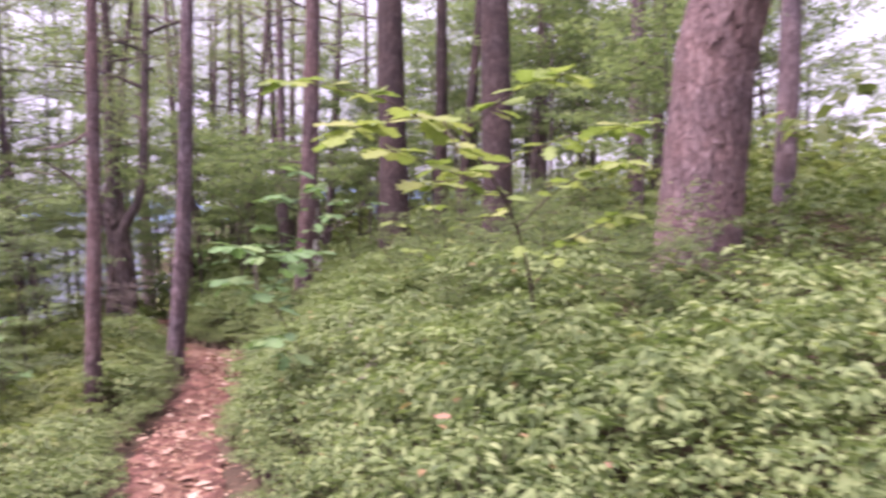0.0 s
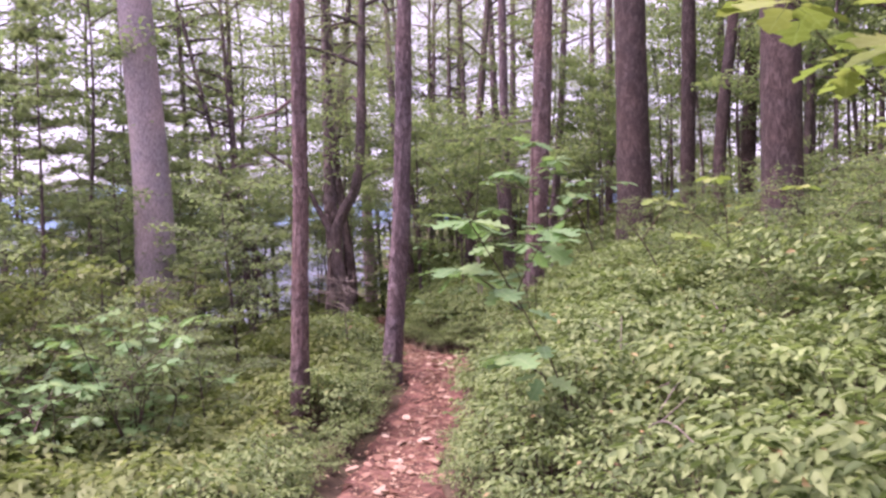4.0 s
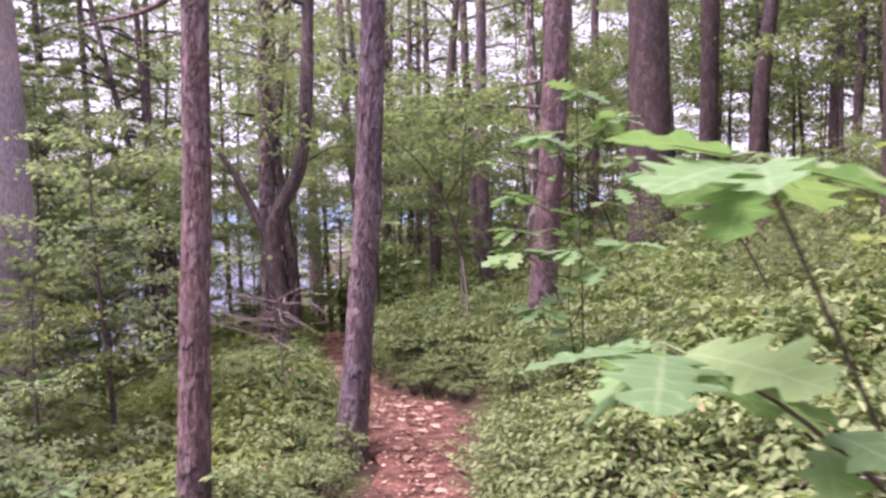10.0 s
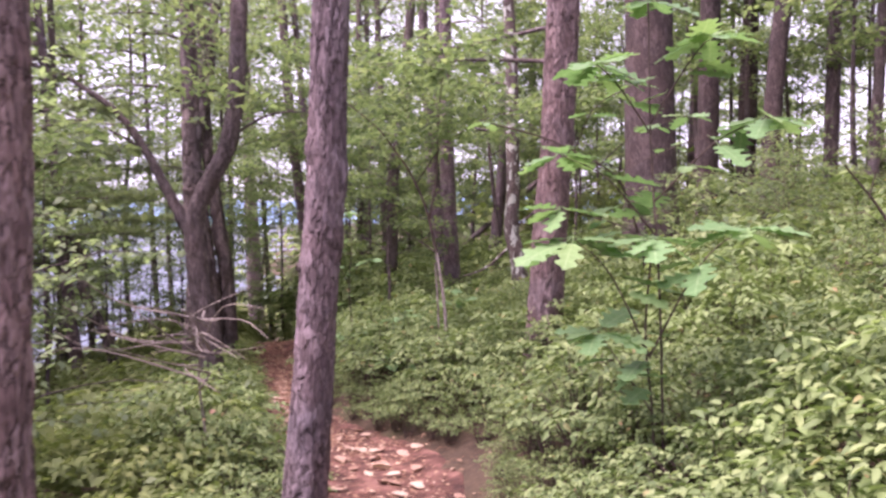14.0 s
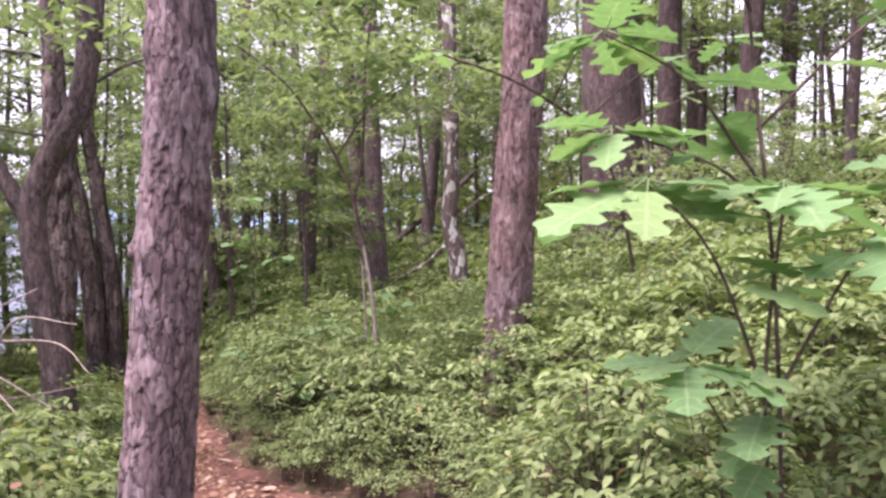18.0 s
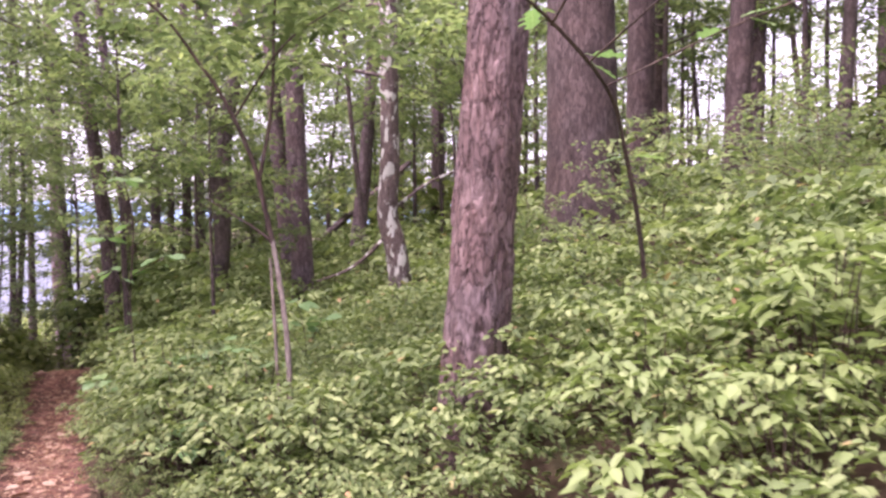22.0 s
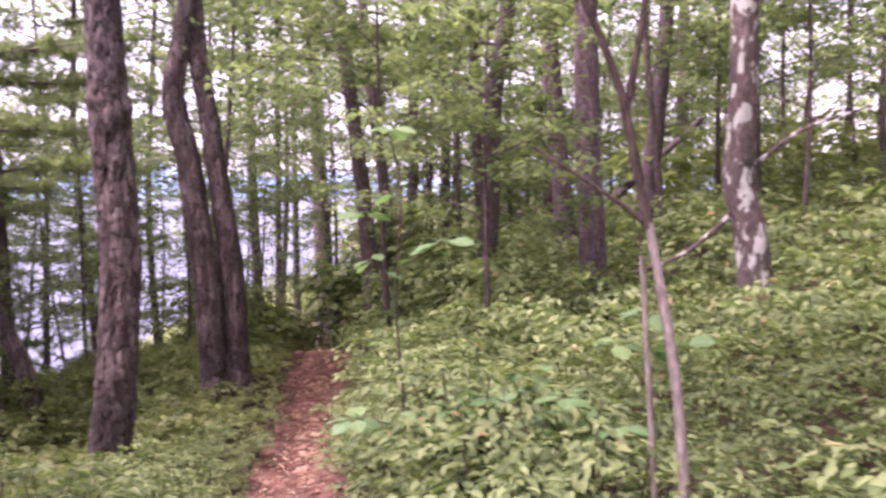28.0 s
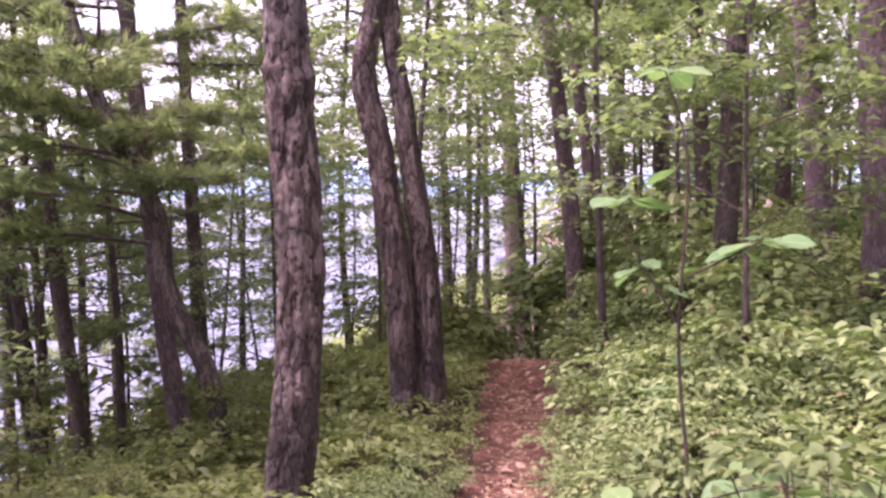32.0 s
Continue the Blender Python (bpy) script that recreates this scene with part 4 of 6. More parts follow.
def sapling(name, label, category, stems, leaf_meshes, bark, whorl=6, along=0, scale=1.0, seed=0, flat=0.25, droop=0.12, upper=None):
    """A sapling: stems (points, thick and thin radius, leafy or not) with a whorl of large leaves at each tip and some along it."""
    rng = np.random.default_rng(seed)
    foot = np.array(stems[0][0][0], float)
    ob = new(name)
    ob.location = foot
    for i, (pts, r0, r1, leafy) in enumerate(stems):
        rel = np.array(pts, float) - foot
        part("stem" if i == 0 else "twig", plain_limb("stem", rel, np.linspace(r0, r1, len(rel)), upper if upper and i > 1 else bark, 7, 0.06, seed + i), ob)
        if not leafy:
            continue
        fine = smooth_line(rel, 0.03)
        spots = [(fine[-1], k * 2 * math.pi / whorl + rng.normal(0, 0.25)) for k in range(whorl)]
        spots += [(fine[int(len(fine) * rng.uniform(0.35, 0.97)) - 1], rng.uniform(0, 6.28)) for k in range(along)]
        for p, a in spots:
            w = Vector((math.cos(a), math.sin(a), rng.normal(-droop, 0.18)))
            up = Vector((rng.normal(0, flat), rng.normal(0, flat), 1))
            s = scale * rng.uniform(0.75, 1.15)
            leaf = new("leaf", leaf_meshes[int(rng.integers(len(leaf_meshes)))])
            leaf.parent = ob
            leaf.matrix_basis = Matrix.Translation(Vector(p) + w.normalized() * 0.03 * s) @ rotate_to(w, up) @ Matrix.Diagonal((s, s, s, 1))
    return tagged(ob, label, category)


def on(x, y):
    return (x, y, z_at(x, y) - 0.03)


sapling("oak_sapling", "oak sapling with broad glossy lobed leaves leaning to the path", "oak sapling", [
    ([on(-0.98, 6.2), (-1.08, 6.08, 0.35), (-1.25, 5.92, 0.78), (-1.5, 5.72, 1.27)], 0.0065, 0.003, True),
    ([(-1.3, 5.88, 0.85), (-1.22, 5.83, 1.02), (-1.10, 5.76, 1.22)], 0.004, 0.002, True),
    ([(-1.27, 5.9, 0.8), (-1.45, 5.86, 0.95), (-1.6, 5.84, 1.02)], 0.005, 0.002, True),
    ([(-1.08, 6.08, 0.35), (-1.22, 5.9, 0.5), (-1.32, 5.8, 0.58)], 0.005, 0.002, True)], OAK_LEAVES, TWIG, whorl=8, along=4, scale=1.22, seed=1)
sapling("oak_sapling", "oak sapling with bright green pointed lobes in flat tiers", "oak sapling", [
    ([on(-1.84, 9.95), (-1.86, 9.93, 0.25), (-1.9, 9.85, 0.6), (-1.88, 9.8, 1.0)], 0.006, 0.004, True),
    ([(-1.88, 9.88, 0.5), (-2.05, 9.75, 0.85), (-2.2, 9.7, 1.0)], 0.005, 0.002, True),
    ([(-1.88, 9.88, 0.5), (-1.7, 9.8, 0.88), (-1.55, 9.75, 1.04)], 0.005, 0.002, True),
    ([(-1.86, 9.93, 0.25), (-2.02, 9.82, 0.5), (-2.1, 9.78, 0.62)], 0.004, 0.002, True),
    ([on(-1.8, 9.98), (-1.82, 10.0, 0.7), (-1.85, 10.1, 1.4), (-1.86, 10.15, 2.05)], 0.006, 0.004, True),
    ([(-1.85, 10.1, 1.45), (-2.0, 10.0, 1.65), (-2.1, 9.95, 1.74)], 0.005, 0.002, True),
    ([(-1.85, 10.12, 1.5), (-1.7, 10.05, 1.75), (-1.62, 10.0, 1.85)], 0.005, 0.002, True),
    ([(-1.83, 10.05, 1.0), (-2.05, 9.95, 1.25), (-2.25, 9.9, 1.35)], 0.005, 0.002, True),
    ([(-1.84, 10.08, 1.15), (-1.6, 10.0, 1.4), (-1.4, 9.95, 1.5)], 0.005, 0.002, True),
    ([(-1.83, 10.05, 0.95), (-2.0, 9.9, 1.05), (-2.25, 9.8, 1.12)], 0.005, 0.002, True)], OAK_LEAVES, TWIG, whorl=8, along=4, scale=1.2, seed=2, flat=0.2)
sapling("maple_sapling", "sapling with yellow-green leaves arching over the shrubs", "maple sapling", [
    ([on(0.78, 6.4), (0.7, 6.25, 0.9), (0.55, 5.9, 1.4), (0.3, 5.0, 1.75), (0.0, 4.1, 1.98)], 0.016, 0.005, True),
    ([(0.4, 5.3, 1.65), (0.05, 4.7, 1.75), (-0.25, 4.0, 1.82)], 0.006, 0.002, True),
    ([(0.2, 4.6, 1.85), (-0.3, 4.2, 2.1), (-0.75, 3.9, 2.15)], 0.006, 0.002, True),
    ([(0.1, 4.3, 1.93), (0.35, 3.9, 2.1), (0.55, 3.7, 2.15)], 0.005, 0.002, True),
    ([(0.3, 5.0, 1.75), (0.7, 4.7, 1.95), (1.05, 4.5, 2.0)], 0.005, 0.002, True),
    ([(0.0, 4.1, 1.98), (-0.15, 3.7, 1.95), (-0.4, 3.5, 1.88)], 0.004, 0.002, True),
    ([(0.0, 4.1, 1.98), (0.1, 3.7, 1.7), (-0.06, 3.65, 1.64)], 0.004, 0.002, True),
    ([(0.7, 6.25, 0.9), (0.95, 5.9, 1.3), (1.3, 5.6, 1.5)], 0.006, 0.002, True),
    ([(0.55, 5.9, 1.4), (0.85, 5.6, 1.7), (1.2, 5.3, 1.85)], 0.006, 0.002, True)], YELLOW_LEAVES, TWIG, whorl=8, along=12, scale=1.15, seed=3)
sapling("maple_sapling", "thin sapling with yellowish leaves above the shrubs", "maple sapling", [
    ([on(0.1, 9.6), (0.05, 9.55, 0.8), (0.0, 9.4, 1.35), (-0.1, 9.3, 1.6)], 0.009, 0.003, True),
    ([(0.03, 9.5, 1.0), (-0.3, 9.2, 1.3), (-0.6, 9.1, 1.42)], 0.005, 0.002, True),
    ([(0.03, 9.5, 1.1), (0.3, 9.2, 1.4), (0.55, 9.0, 1.5)], 0.005, 0.002, True),
    ([(0.05, 9.55, 0.8), (-0.2, 9.2, 1.0), (-0.35, 9.0, 1.1)], 0.004, 0.002, True)], YELLOW_LEAVES, TWIG, whorl=5, along=4, seed=4)
sapling("arching_sapling", "dark arching stem with thin green leaves beside a pine", "sapling", [
    ([on(-1.42, 13.4), (-1.48, 13.3, 0.7), (-1.62, 13.1, 1.15), (-1.78, 12.85, 1.42), (-2.25, 12.2, 1.62), (-2.7, 11.8, 1.72)], 0.014, 0.005, True),
    ([(-1.9, 12.7, 1.48), (-1.7, 12.0, 1.65), (-1.45, 11.5, 1.7)], 0.005, 0.002, True),
    ([(-1.78, 12.85, 1.42), (-1.35, 12.4, 1.6), (-1.0, 12.0, 1.68)], 0.005, 0.002, True),
    ([(-2.1, 12.4, 1.56), (-2.0, 11.7, 1.78), (-1.8, 11.2, 1.85)], 0.005, 0.002, True)], OAK_LEAVES, TWIG, whorl=4, along=5, scale=0.9, seed=5)
# Limbs above the fork get dark bark to paint their silhouette against the sky.
forked = sapling("forked_sapling", "slender pale grey sapling forking into arching leafy limbs, coloured dark as if backlit", "sapling", [
    ([on(-3.2, 13.62), (-3.22, 13.7, 0.2), (-3.31, 13.82, 0.76)], 0.017, 0.014, False),
    ([on(-3.26, 13.75), (-3.3, 13.82, 0.2), (-3.33, 13.86, 0.66)], 0.011, 0.008, False),
    ([(-3.31, 13.82, 0.74), (-3.36, 13.81, 0.98), (-3.41, 13.8, 1.18), (-3.54, 13.78, 1.48), (-3.67, 13.75, 1.68), (-3.85, 13.7, 1.92), (-4.2, 13.7, 2.2)], 0.016, 0.006, False),
    ([(-3.31, 13.82, 0.75), (-3.43, 13.8, 0.84), (-3.64, 13.75, 0.98)], 0.010, 0.003, False),
    ([(-3.38, 13.81, 1.05), (-3.32, 13.9, 1.5), (-3.3, 13.95, 2.1), (-3.2, 14.0, 2.9)], 0.012, 0.005, False),
    ([(-3.5, 13.8, 1.4), (-3.2, 13.6, 1.75), (-2.8, 13.4, 1.95)], 0.007, 0.003, False)], OAK_LEAVES, PALE_TWIG, seed=6, upper=TWIG)
rng = np.random.default_rng(15)
tips = np.array([(-3.9, 13.9, 1.95), (-2.8, 13.4, 1.98), (-3.1, 13.6, 1.8), (-3.2, 14.0, 2.5), (-3.3, 13.95, 2.1), (-3.2, 14.0, 2.9), (-3.6, 13.5, 2.3), (-4.0, 14.2, 2.5), (-3.0, 14.3, 2.2), (-3.7, 13.75, 1.75)])
tips = np.vstack([tips, np.column_stack([rng.uniform(-4.1, -2.8, 12), rng.uniform(13.7, 14.7, 12), rng.uniform(1.75, 2.6, 12)])])
v, f = leafy_mesh(rng, tips - np.array(forked.location), 46, (0.24, 0.24, 0.07), 0.095, fine=True)
part("foliage", mesh_np("foliage", v, f, TREE_LEAF), forked)
sapling("young_maple", "thin crooked stem with rounded pale green leaves", "maple sapling", [
    ([on(-4.38, 14.9), (-4.4, 14.95, -0.2), (-4.44, 14.98, 0.3), (-4.42, 15.0, 0.85), (-4.5, 15.05, 1.15)], 0.008, 0.003, True),
    ([(-4.44, 14.98, 0.35), (-4.6, 15.0, 0.62), (-4.62, 15.0, 0.75)], 0.004, 0.002, True),
    ([(-4.42, 15.0, 0.5), (-4.2, 14.95, 0.62)], 0.004, 0.002, True),
    ([(-4.4, 14.95, -0.2), (-4.15, 14.8, -0.05), (-3.95, 14.7, -0.02)], 0.004, 0.002, True),
    ([(-4.4, 14.95, -0.25), (-4.55, 14.7, -0.15)], 0.004, 0.002, True),
    ([on(-4.2, 14.6), (-4.1, 14.5, -0.1), (-4.0, 14.4, 0.02)], 0.004, 0.002, True),
    ([on(-4.0, 14.8), (-3.8, 14.7, 0.05)], 0.004, 0.002, True)], ROUND_LEAVES, TWIG, whorl=6, along=4, scale=1.3, seed=7, flat=0.3)
for k, (x, y, tall) in enumerate(((-3.9, 14.2, 0.6), (-3.75, 14.75, 0.65), (-3.55, 14.3, 0.6), (-4.15, 15.3, 0.6), (-3.3, 15.0, 0.7), (-3.55, 13.4, 0.5))):
    zz = z_at(x, y)
    sapling("maple_seedling", "low maple seedling with broad pale green leaves", "maple seedling", [
        ([(x, y, zz - 0.03), (x + 0.02, y, zz + tall * 0.6), (x - 0.03, y - 0.02, zz + tall)], 0.004, 0.002, True),
        ([(x + 0.02, y, zz + tall * 0.5), (x + 0.14, y - 0.06, zz + tall * 0.85)], 0.003, 0.002, True),
        ([(x + 0.01, y, zz + tall * 0.5), (x - 0.13, y + 0.05, zz + tall * 0.8)], 0.003, 0.002, True)], ROUND_LEAVES, TWIG, whorl=5, along=2, scale=1.25, seed=60 + k, flat=0.3)
for k, (x, y, tall) in enumerate(((-4.3, 6.75, 1.4), (-4.9, 7.2, 1.6), (-4.75, 6.2, 1.25), (-5.3, 6.6, 1.5), (-5.2, 5.5, 1.4), (-4.9, 8.2, 1.3))):
    rr = random.Random(k)
    sapling("leafy_bush", "tall bush with broad grey-green leaves below the path", "bush", [
        ([on(x + rr.uniform(-.15, .15), y + rr.uniform(-.15, .15)), (x + rr.uniform(-.25, .25), y + rr.uniform(-.25, .25), z_at(x, y) + tall * 0.55),
          (x + 0.55 * math.cos(i * 2.4) * rr.uniform(.5, 1), y + 0.55 * math.sin(i * 2.4) * rr.uniform(.5, 1), z_at(x, y) + tall * rr.uniform(0.55, 1.0))], 0.008, 0.003, True) for i in range(11)],
        OAK_LEAVES[1:], TWIG, whorl=6, along=7, scale=0.8, seed=20 + k, flat=0.35)


# ---- young broad-leaved trees and white pines ----
rng = np.random.default_rng(77)
YOUNG = [young_tree_parts(31 + i, (4.2, 5.2, 3.6, 6.2)[i], (0.034, 0.042, 0.03, 0.05)[i], (1.5, 1.9, 1.3, 2.2)[i], (1.3, 1.5, 1.2, 1.7)[i], 16, 30, (0.09, 0.10, 0.085, 0.105)[i], TREE_LEAF, GREY_BARK) for i in range(4)]
LAKE_YOUNG = [young_tree_parts(31 + i, (4.2, 5.2, 3.6, 6.2)[i], (0.034, 0.042, 0.03, 0.05)[i], (1.5, 1.9, 1.3, 2.2)[i], (1.3, 1.5, 1.2, 1.7)[i], 16, 28, 0.1, LIT_TREE_LEAF, GREY_BARK) for i in range(4)]
FAR_YOUNG = [young_tree_parts(41 + i, (6.0, 7.2, 6.6)[i], (0.05, 0.06, 0.045)[i], (2.1, 2.5, 1.8)[i], (1.9, 2.2, 1.8)[i], 17, 15, 0.135, TREE_LEAF, GREY_BARK) for i in range(3)]


def white_pine_parts(seed, tall, r):
    rng = np.random.default_rng(seed)
    hs = np.linspace(-0.2, tall, 8)
    pts = np.column_stack([0.04 * np.sin(hs), 0.05 * np.cos(hs * 0.7), hs])
    trunk = bark_mesh("trunk", pts, r * (1.05 - 0.85 * np.clip(hs / tall, 0, 1)), 14, 0.12, GREY_BARK, (0.05, 0.12), 0.005, seed)
    limbs, base, ways = [], [], []
    for i in range(38):
        h = 0.5 + (tall - 0.6) * i / 34
        a, reach = i * 2.4 + rng.normal(0, 0.3), rng.uniform(1.1, 2.1) * (1.1 - 0.75 * h / tall)
        p0 = np.array([np.interp(h, hs, pts[:, 0]), np.interp(h, hs, pts[:, 1]), h])
        end = p0 + np.array([math.cos(a) * reach, math.sin(a) * reach, rng.uniform(-0.05, 0.35) * reach])
        mid = (p0 + end) / 2 + [0, 0, -0.06]
        ln = smooth_line(np.column_stack([[p0, mid, end], [0.016, 0.009, 0.003]]), 0.25)
        limbs.append(tube(ln[:, :3], ln[:, 3], 5))
        for s in np.linspace(0.3, 1.0, 8):
            b = a + rng.choice([-1, 1]) * rng.uniform(0.3, 1.0)
            q = p0 + (end - p0) * s
            tip = q + np.array([math.cos(b), math.sin(b), 0.12]) * rng.uniform(0.12, 0.32) * (1.3 - s)
            for t in (0.4, 0.7, 1.0):
                c = q + (tip - q) * t
                k = 15
                base.append(np.repeat(c[None], k, 0) + rng.normal(0, 0.015, (k, 3)))
                w = np.array([math.cos(b), math.sin(b), 0.15]) + rng.normal(0, 0.75, (k, 3))
                ways.append(w)
    base, ways = np.vstack(base), np.vstack(ways)
    v, f = blades(base, ways, rng.normal(0, 1, (len(base), 3)), 0.12 * rng.uniform(0.7, 1.2, len(base)), 0.017, fine=False, fold=0.1)
    lv, lf = joined(limbs)
    lm = mesh_np("branchwork", lv, lf, GREY_BARK, True)
    attribute(lm, "plate", rng.random(len(lv)))
    return trunk, lm, mesh_np("foliage", v, f, NEEDLE)


WHITE = [white_pine_parts(61, 6.0, 0.045), white_pine_parts(62, 8.0, 0.06)]
for k, (x, y, s) in enumerate(((-10.8, 12.3, 1.1), (-10.8, 18.2, 0.8), (-12.4, 17.0, 1.0), (-14.2, 20.5, 1.2), (-13.0, 12.2, 1.3), (-6.0, 8.6, 0.3), (-5.3, 9.2, 0.3), (-12.5, 18.5, 1.1),
                               (-13.5, 15.5, 1.2), (-12.6, 22.2, 1.0),
                               (-8.0, 12.6, 0.7), (-7.6, 9.6, 0.6), (-13.2, 24.4, 1.1), (-15.5, 17.6, 1.3), (-16.2, 22.6, 1.3))):
    stand(WHITE[k % 2], "young white pine with soft feathery boughs on the lakeside slope", x, y, 57 * k, s, "pine tree", "white_pine", "white pines below the path")


def clear_view(x, y):
    """No young tree stands in these two camera sight lines, so the lake shows."""
    way = math.degrees(math.atan2(-(x + 3.9), y - 12.3))
    way2 = math.degrees(math.atan2(-(x + 2.2), y - 6.1))
    return (22 < way < 36 and y > 17) or (20 < way2 < 23 and y > 14)


spots = [(2.9, 16.2), (2.2, 18.6), (3.8, 14.4), (1.2, 20.6), (-1.8, 19.6), (-2.4, 22.6), (-4.6, 17.9), (-3.1, 20.6), (-5.9, 22.6), (2.0, 15.6), (2.6, 9.0), (3.6, 6.0), (2.8, 11.0), (-7.8, 22.9), (-4.4, 24.2), (-8.4, 20.2),
         (-2.0, 21.6), (-5.3, 26.4), (-3.0, 25.5), (0.4, 21.0), (3.6, 19.0), (-6.9, 24.5), (-8.2, 27.0), (-8.6, 11.6), (-10.0, 13.4), (-7.7, 7.4), (-9.2, 9.3), (-8.8, 13.6)]
tries = np.vstack([np.column_stack([rng.uniform(-15, 9, 2500), rng.uniform(13, 34, 2500)]), np.column_stack([rng.uniform(-26, 26, 3000), rng.uniform(4, 50, 3000)])])
for (x, y), d in zip(tries.tolist(), along_track(tries[:, 0], tries[:, 1])[0].tolist()):
    if abs(d) < 3.0 or (-3 < x < 2.6 and y < 21) or (d < 0 and y > 13.5 and x > -20 and rng.random() < 0.85) or (d < 0 and (z_at(x, y) < LAKE + 0.6 or d > -4)) or clear_view(x, y) or (d < 5.0 and y < 12):
        continue
    if all((x - a) ** 2 + (y - b) ** 2 > (2.5 if x > 0.5 or d < -3 else 1.85) ** 2 for a, b in spots):
        spots.append((x, y))
    if len(spots) >= 100:
        break
for i, (x, y) in enumerate(spots):
    near_one = i < 27 or (x + 3) ** 2 + (y - 12) ** 2 < 8 ** 2
    lakeward = x < -5.5
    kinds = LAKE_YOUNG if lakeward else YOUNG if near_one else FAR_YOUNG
    stand(kinds[i % len(kinds)], "slim young tree on the lakeside slope, leaf colour lightened as if lit" if lakeward else "slim young oak with dark green leaves" if near_one else "green leafy tree further off in the wood", x, y, rng.uniform(0, 360), rng.uniform(0.75, 1.15) * (1.2 if lakeward and not near_one else 1.0), "maple tree" if lakeward else "oak tree")

for k, (x, y, s) in enumerate(((3.4, 20.2, 0.9), (4.6, 17.4, 0.9), (5.8, 19.6, 1.0), (4.2, 22.8, 1.0), (6.4, 15.6, 0.9), (2.4, 23.6, 1.0), (5.2, 13.6, 0.85), (6.8, 18.0, 1.0))):
    stand(FAR_YOUNG[k % 3], "green leafy tree on the upper slope", x, y, 53 * k, s, "oak tree")

# tall oaks, bare below, whose crowns hang over the slope
TALL = [young_tree_parts(51 + i, (6.0, 5.6)[i], 0.045, (2.9, 2.6)[i], 1.9, 12, 34, 0.12, TREE_LEAF, GREY_BARK) for i in range(2)]
for k, (x, y, s) in enumerate(((-10.4, 24.4, 1.05), (-5.9, 19.4, 0.9), (-10.9, 29.5, 1.2), (-13.6, 30.5, 1.2), (-7.0, 25.6, 1.0),
                               (2.6, 23.0, 1.1), (5.4, 20.4, 1.0), (-5.2, 31.0, 1.2), (-2.0, 31.5, 1.2), (2.0, 29.5, 1.2), (-8.6, 31.5, 1.2))):
    stand(TALL[k % 2], "tall thin oak, bare below, with a dark green crown", x, y, 71 * k, s, "oak tree", "oak_tree", "tall oaks over the slope")

HIGH = [young_tree_parts(55 + i, (9.5, 8.6)[i], 0.048, (4.4, 4.0)[i], 2.1, 15, 26, 0.13, TREE_LEAF, GREY_BARK) for i in range(2)]
for k, (x, y, s) in enumerate(((-12.8, 18.6, 1.1), (-13.5, 25.5, 1.1), (-7.2, 27.5, 1.0), (1.6, 24.0, 1.0), (0.2, 27.0, 1.1))):
    stand(HIGH[k % 2], "tall lakeside oak with its leaves high above the slope", x, y, 83 * k, s, "oak tree", "oak_tree", "tall oaks over the slope")

# old oaks further off, whose crowns close the wood overhead, leaves lightened as if lit
CROWN = [young_tree_parts(95 + i, (10.5, 10.0)[i], 0.06, 5.0, (2.5, 2.2)[i], 20, 19, 0.135, LIT_TREE_LEAF, GREY_BARK) for i in range(2)]
for k, (x, y) in enumerate(((-12.4, 23.0), (-9.4, 26.8), (-11.4, 28.4), (-4.3, 27.6), (-6.2, 29.4), (-1.4, 26.4), (-3.2, 30.0),
                            (4.0, 27.0), (-14.6, 16.2), (-14.8, 13.4), (-15.6, 20.2), (-12.6, 25.0), (-9.0, 30.6), (1.4, 30.4), (-13.2, 28.6), (-0.4, 23.6), (-11.0, 10.6), (-13.8, 10.8))):
    stand(CROWN[k % 2], "tall leafy oak closing the wood overhead", x, y, 97 * k, min(1.5, max(0.62, (3.4 - z_at(x, y)) / 5.0)), "oak tree", "oak_tree", "tall oaks over the slope")

BUSHY = [young_tree_parts(58 + i, (3.3, 2.7)[i], 0.03, (0.35, 0.25)[i], (1.2, 1.1)[i], 18, 20, 0.08, LIT_TREE_LEAF, GREY_BARK) for i in range(2)]
for k, (x, y, s) in enumerate(((-5.4, 10.1, 0.8), (-7.4, 11.0, 1.1), (-8.5, 12.6, 0.9), (-7.1, 8.4, 0.8), (-6.4, 6.6, 0.9), (-4.35, 6.7, 0.4), (-4.8, 7.2, 0.45), (-5.2, 6.2, 0.5), (-4.3, 7.7, 0.4), (-4.9, 8.3, 0.42), (-5.4, 7.5, 0.5))):
    stand(BUSHY[k % 2], "bushy young oak leafy down to the ground below the path", x, y, 47 * k, s, "oak tree", "bushy_oak", "bushy oaks below the path")

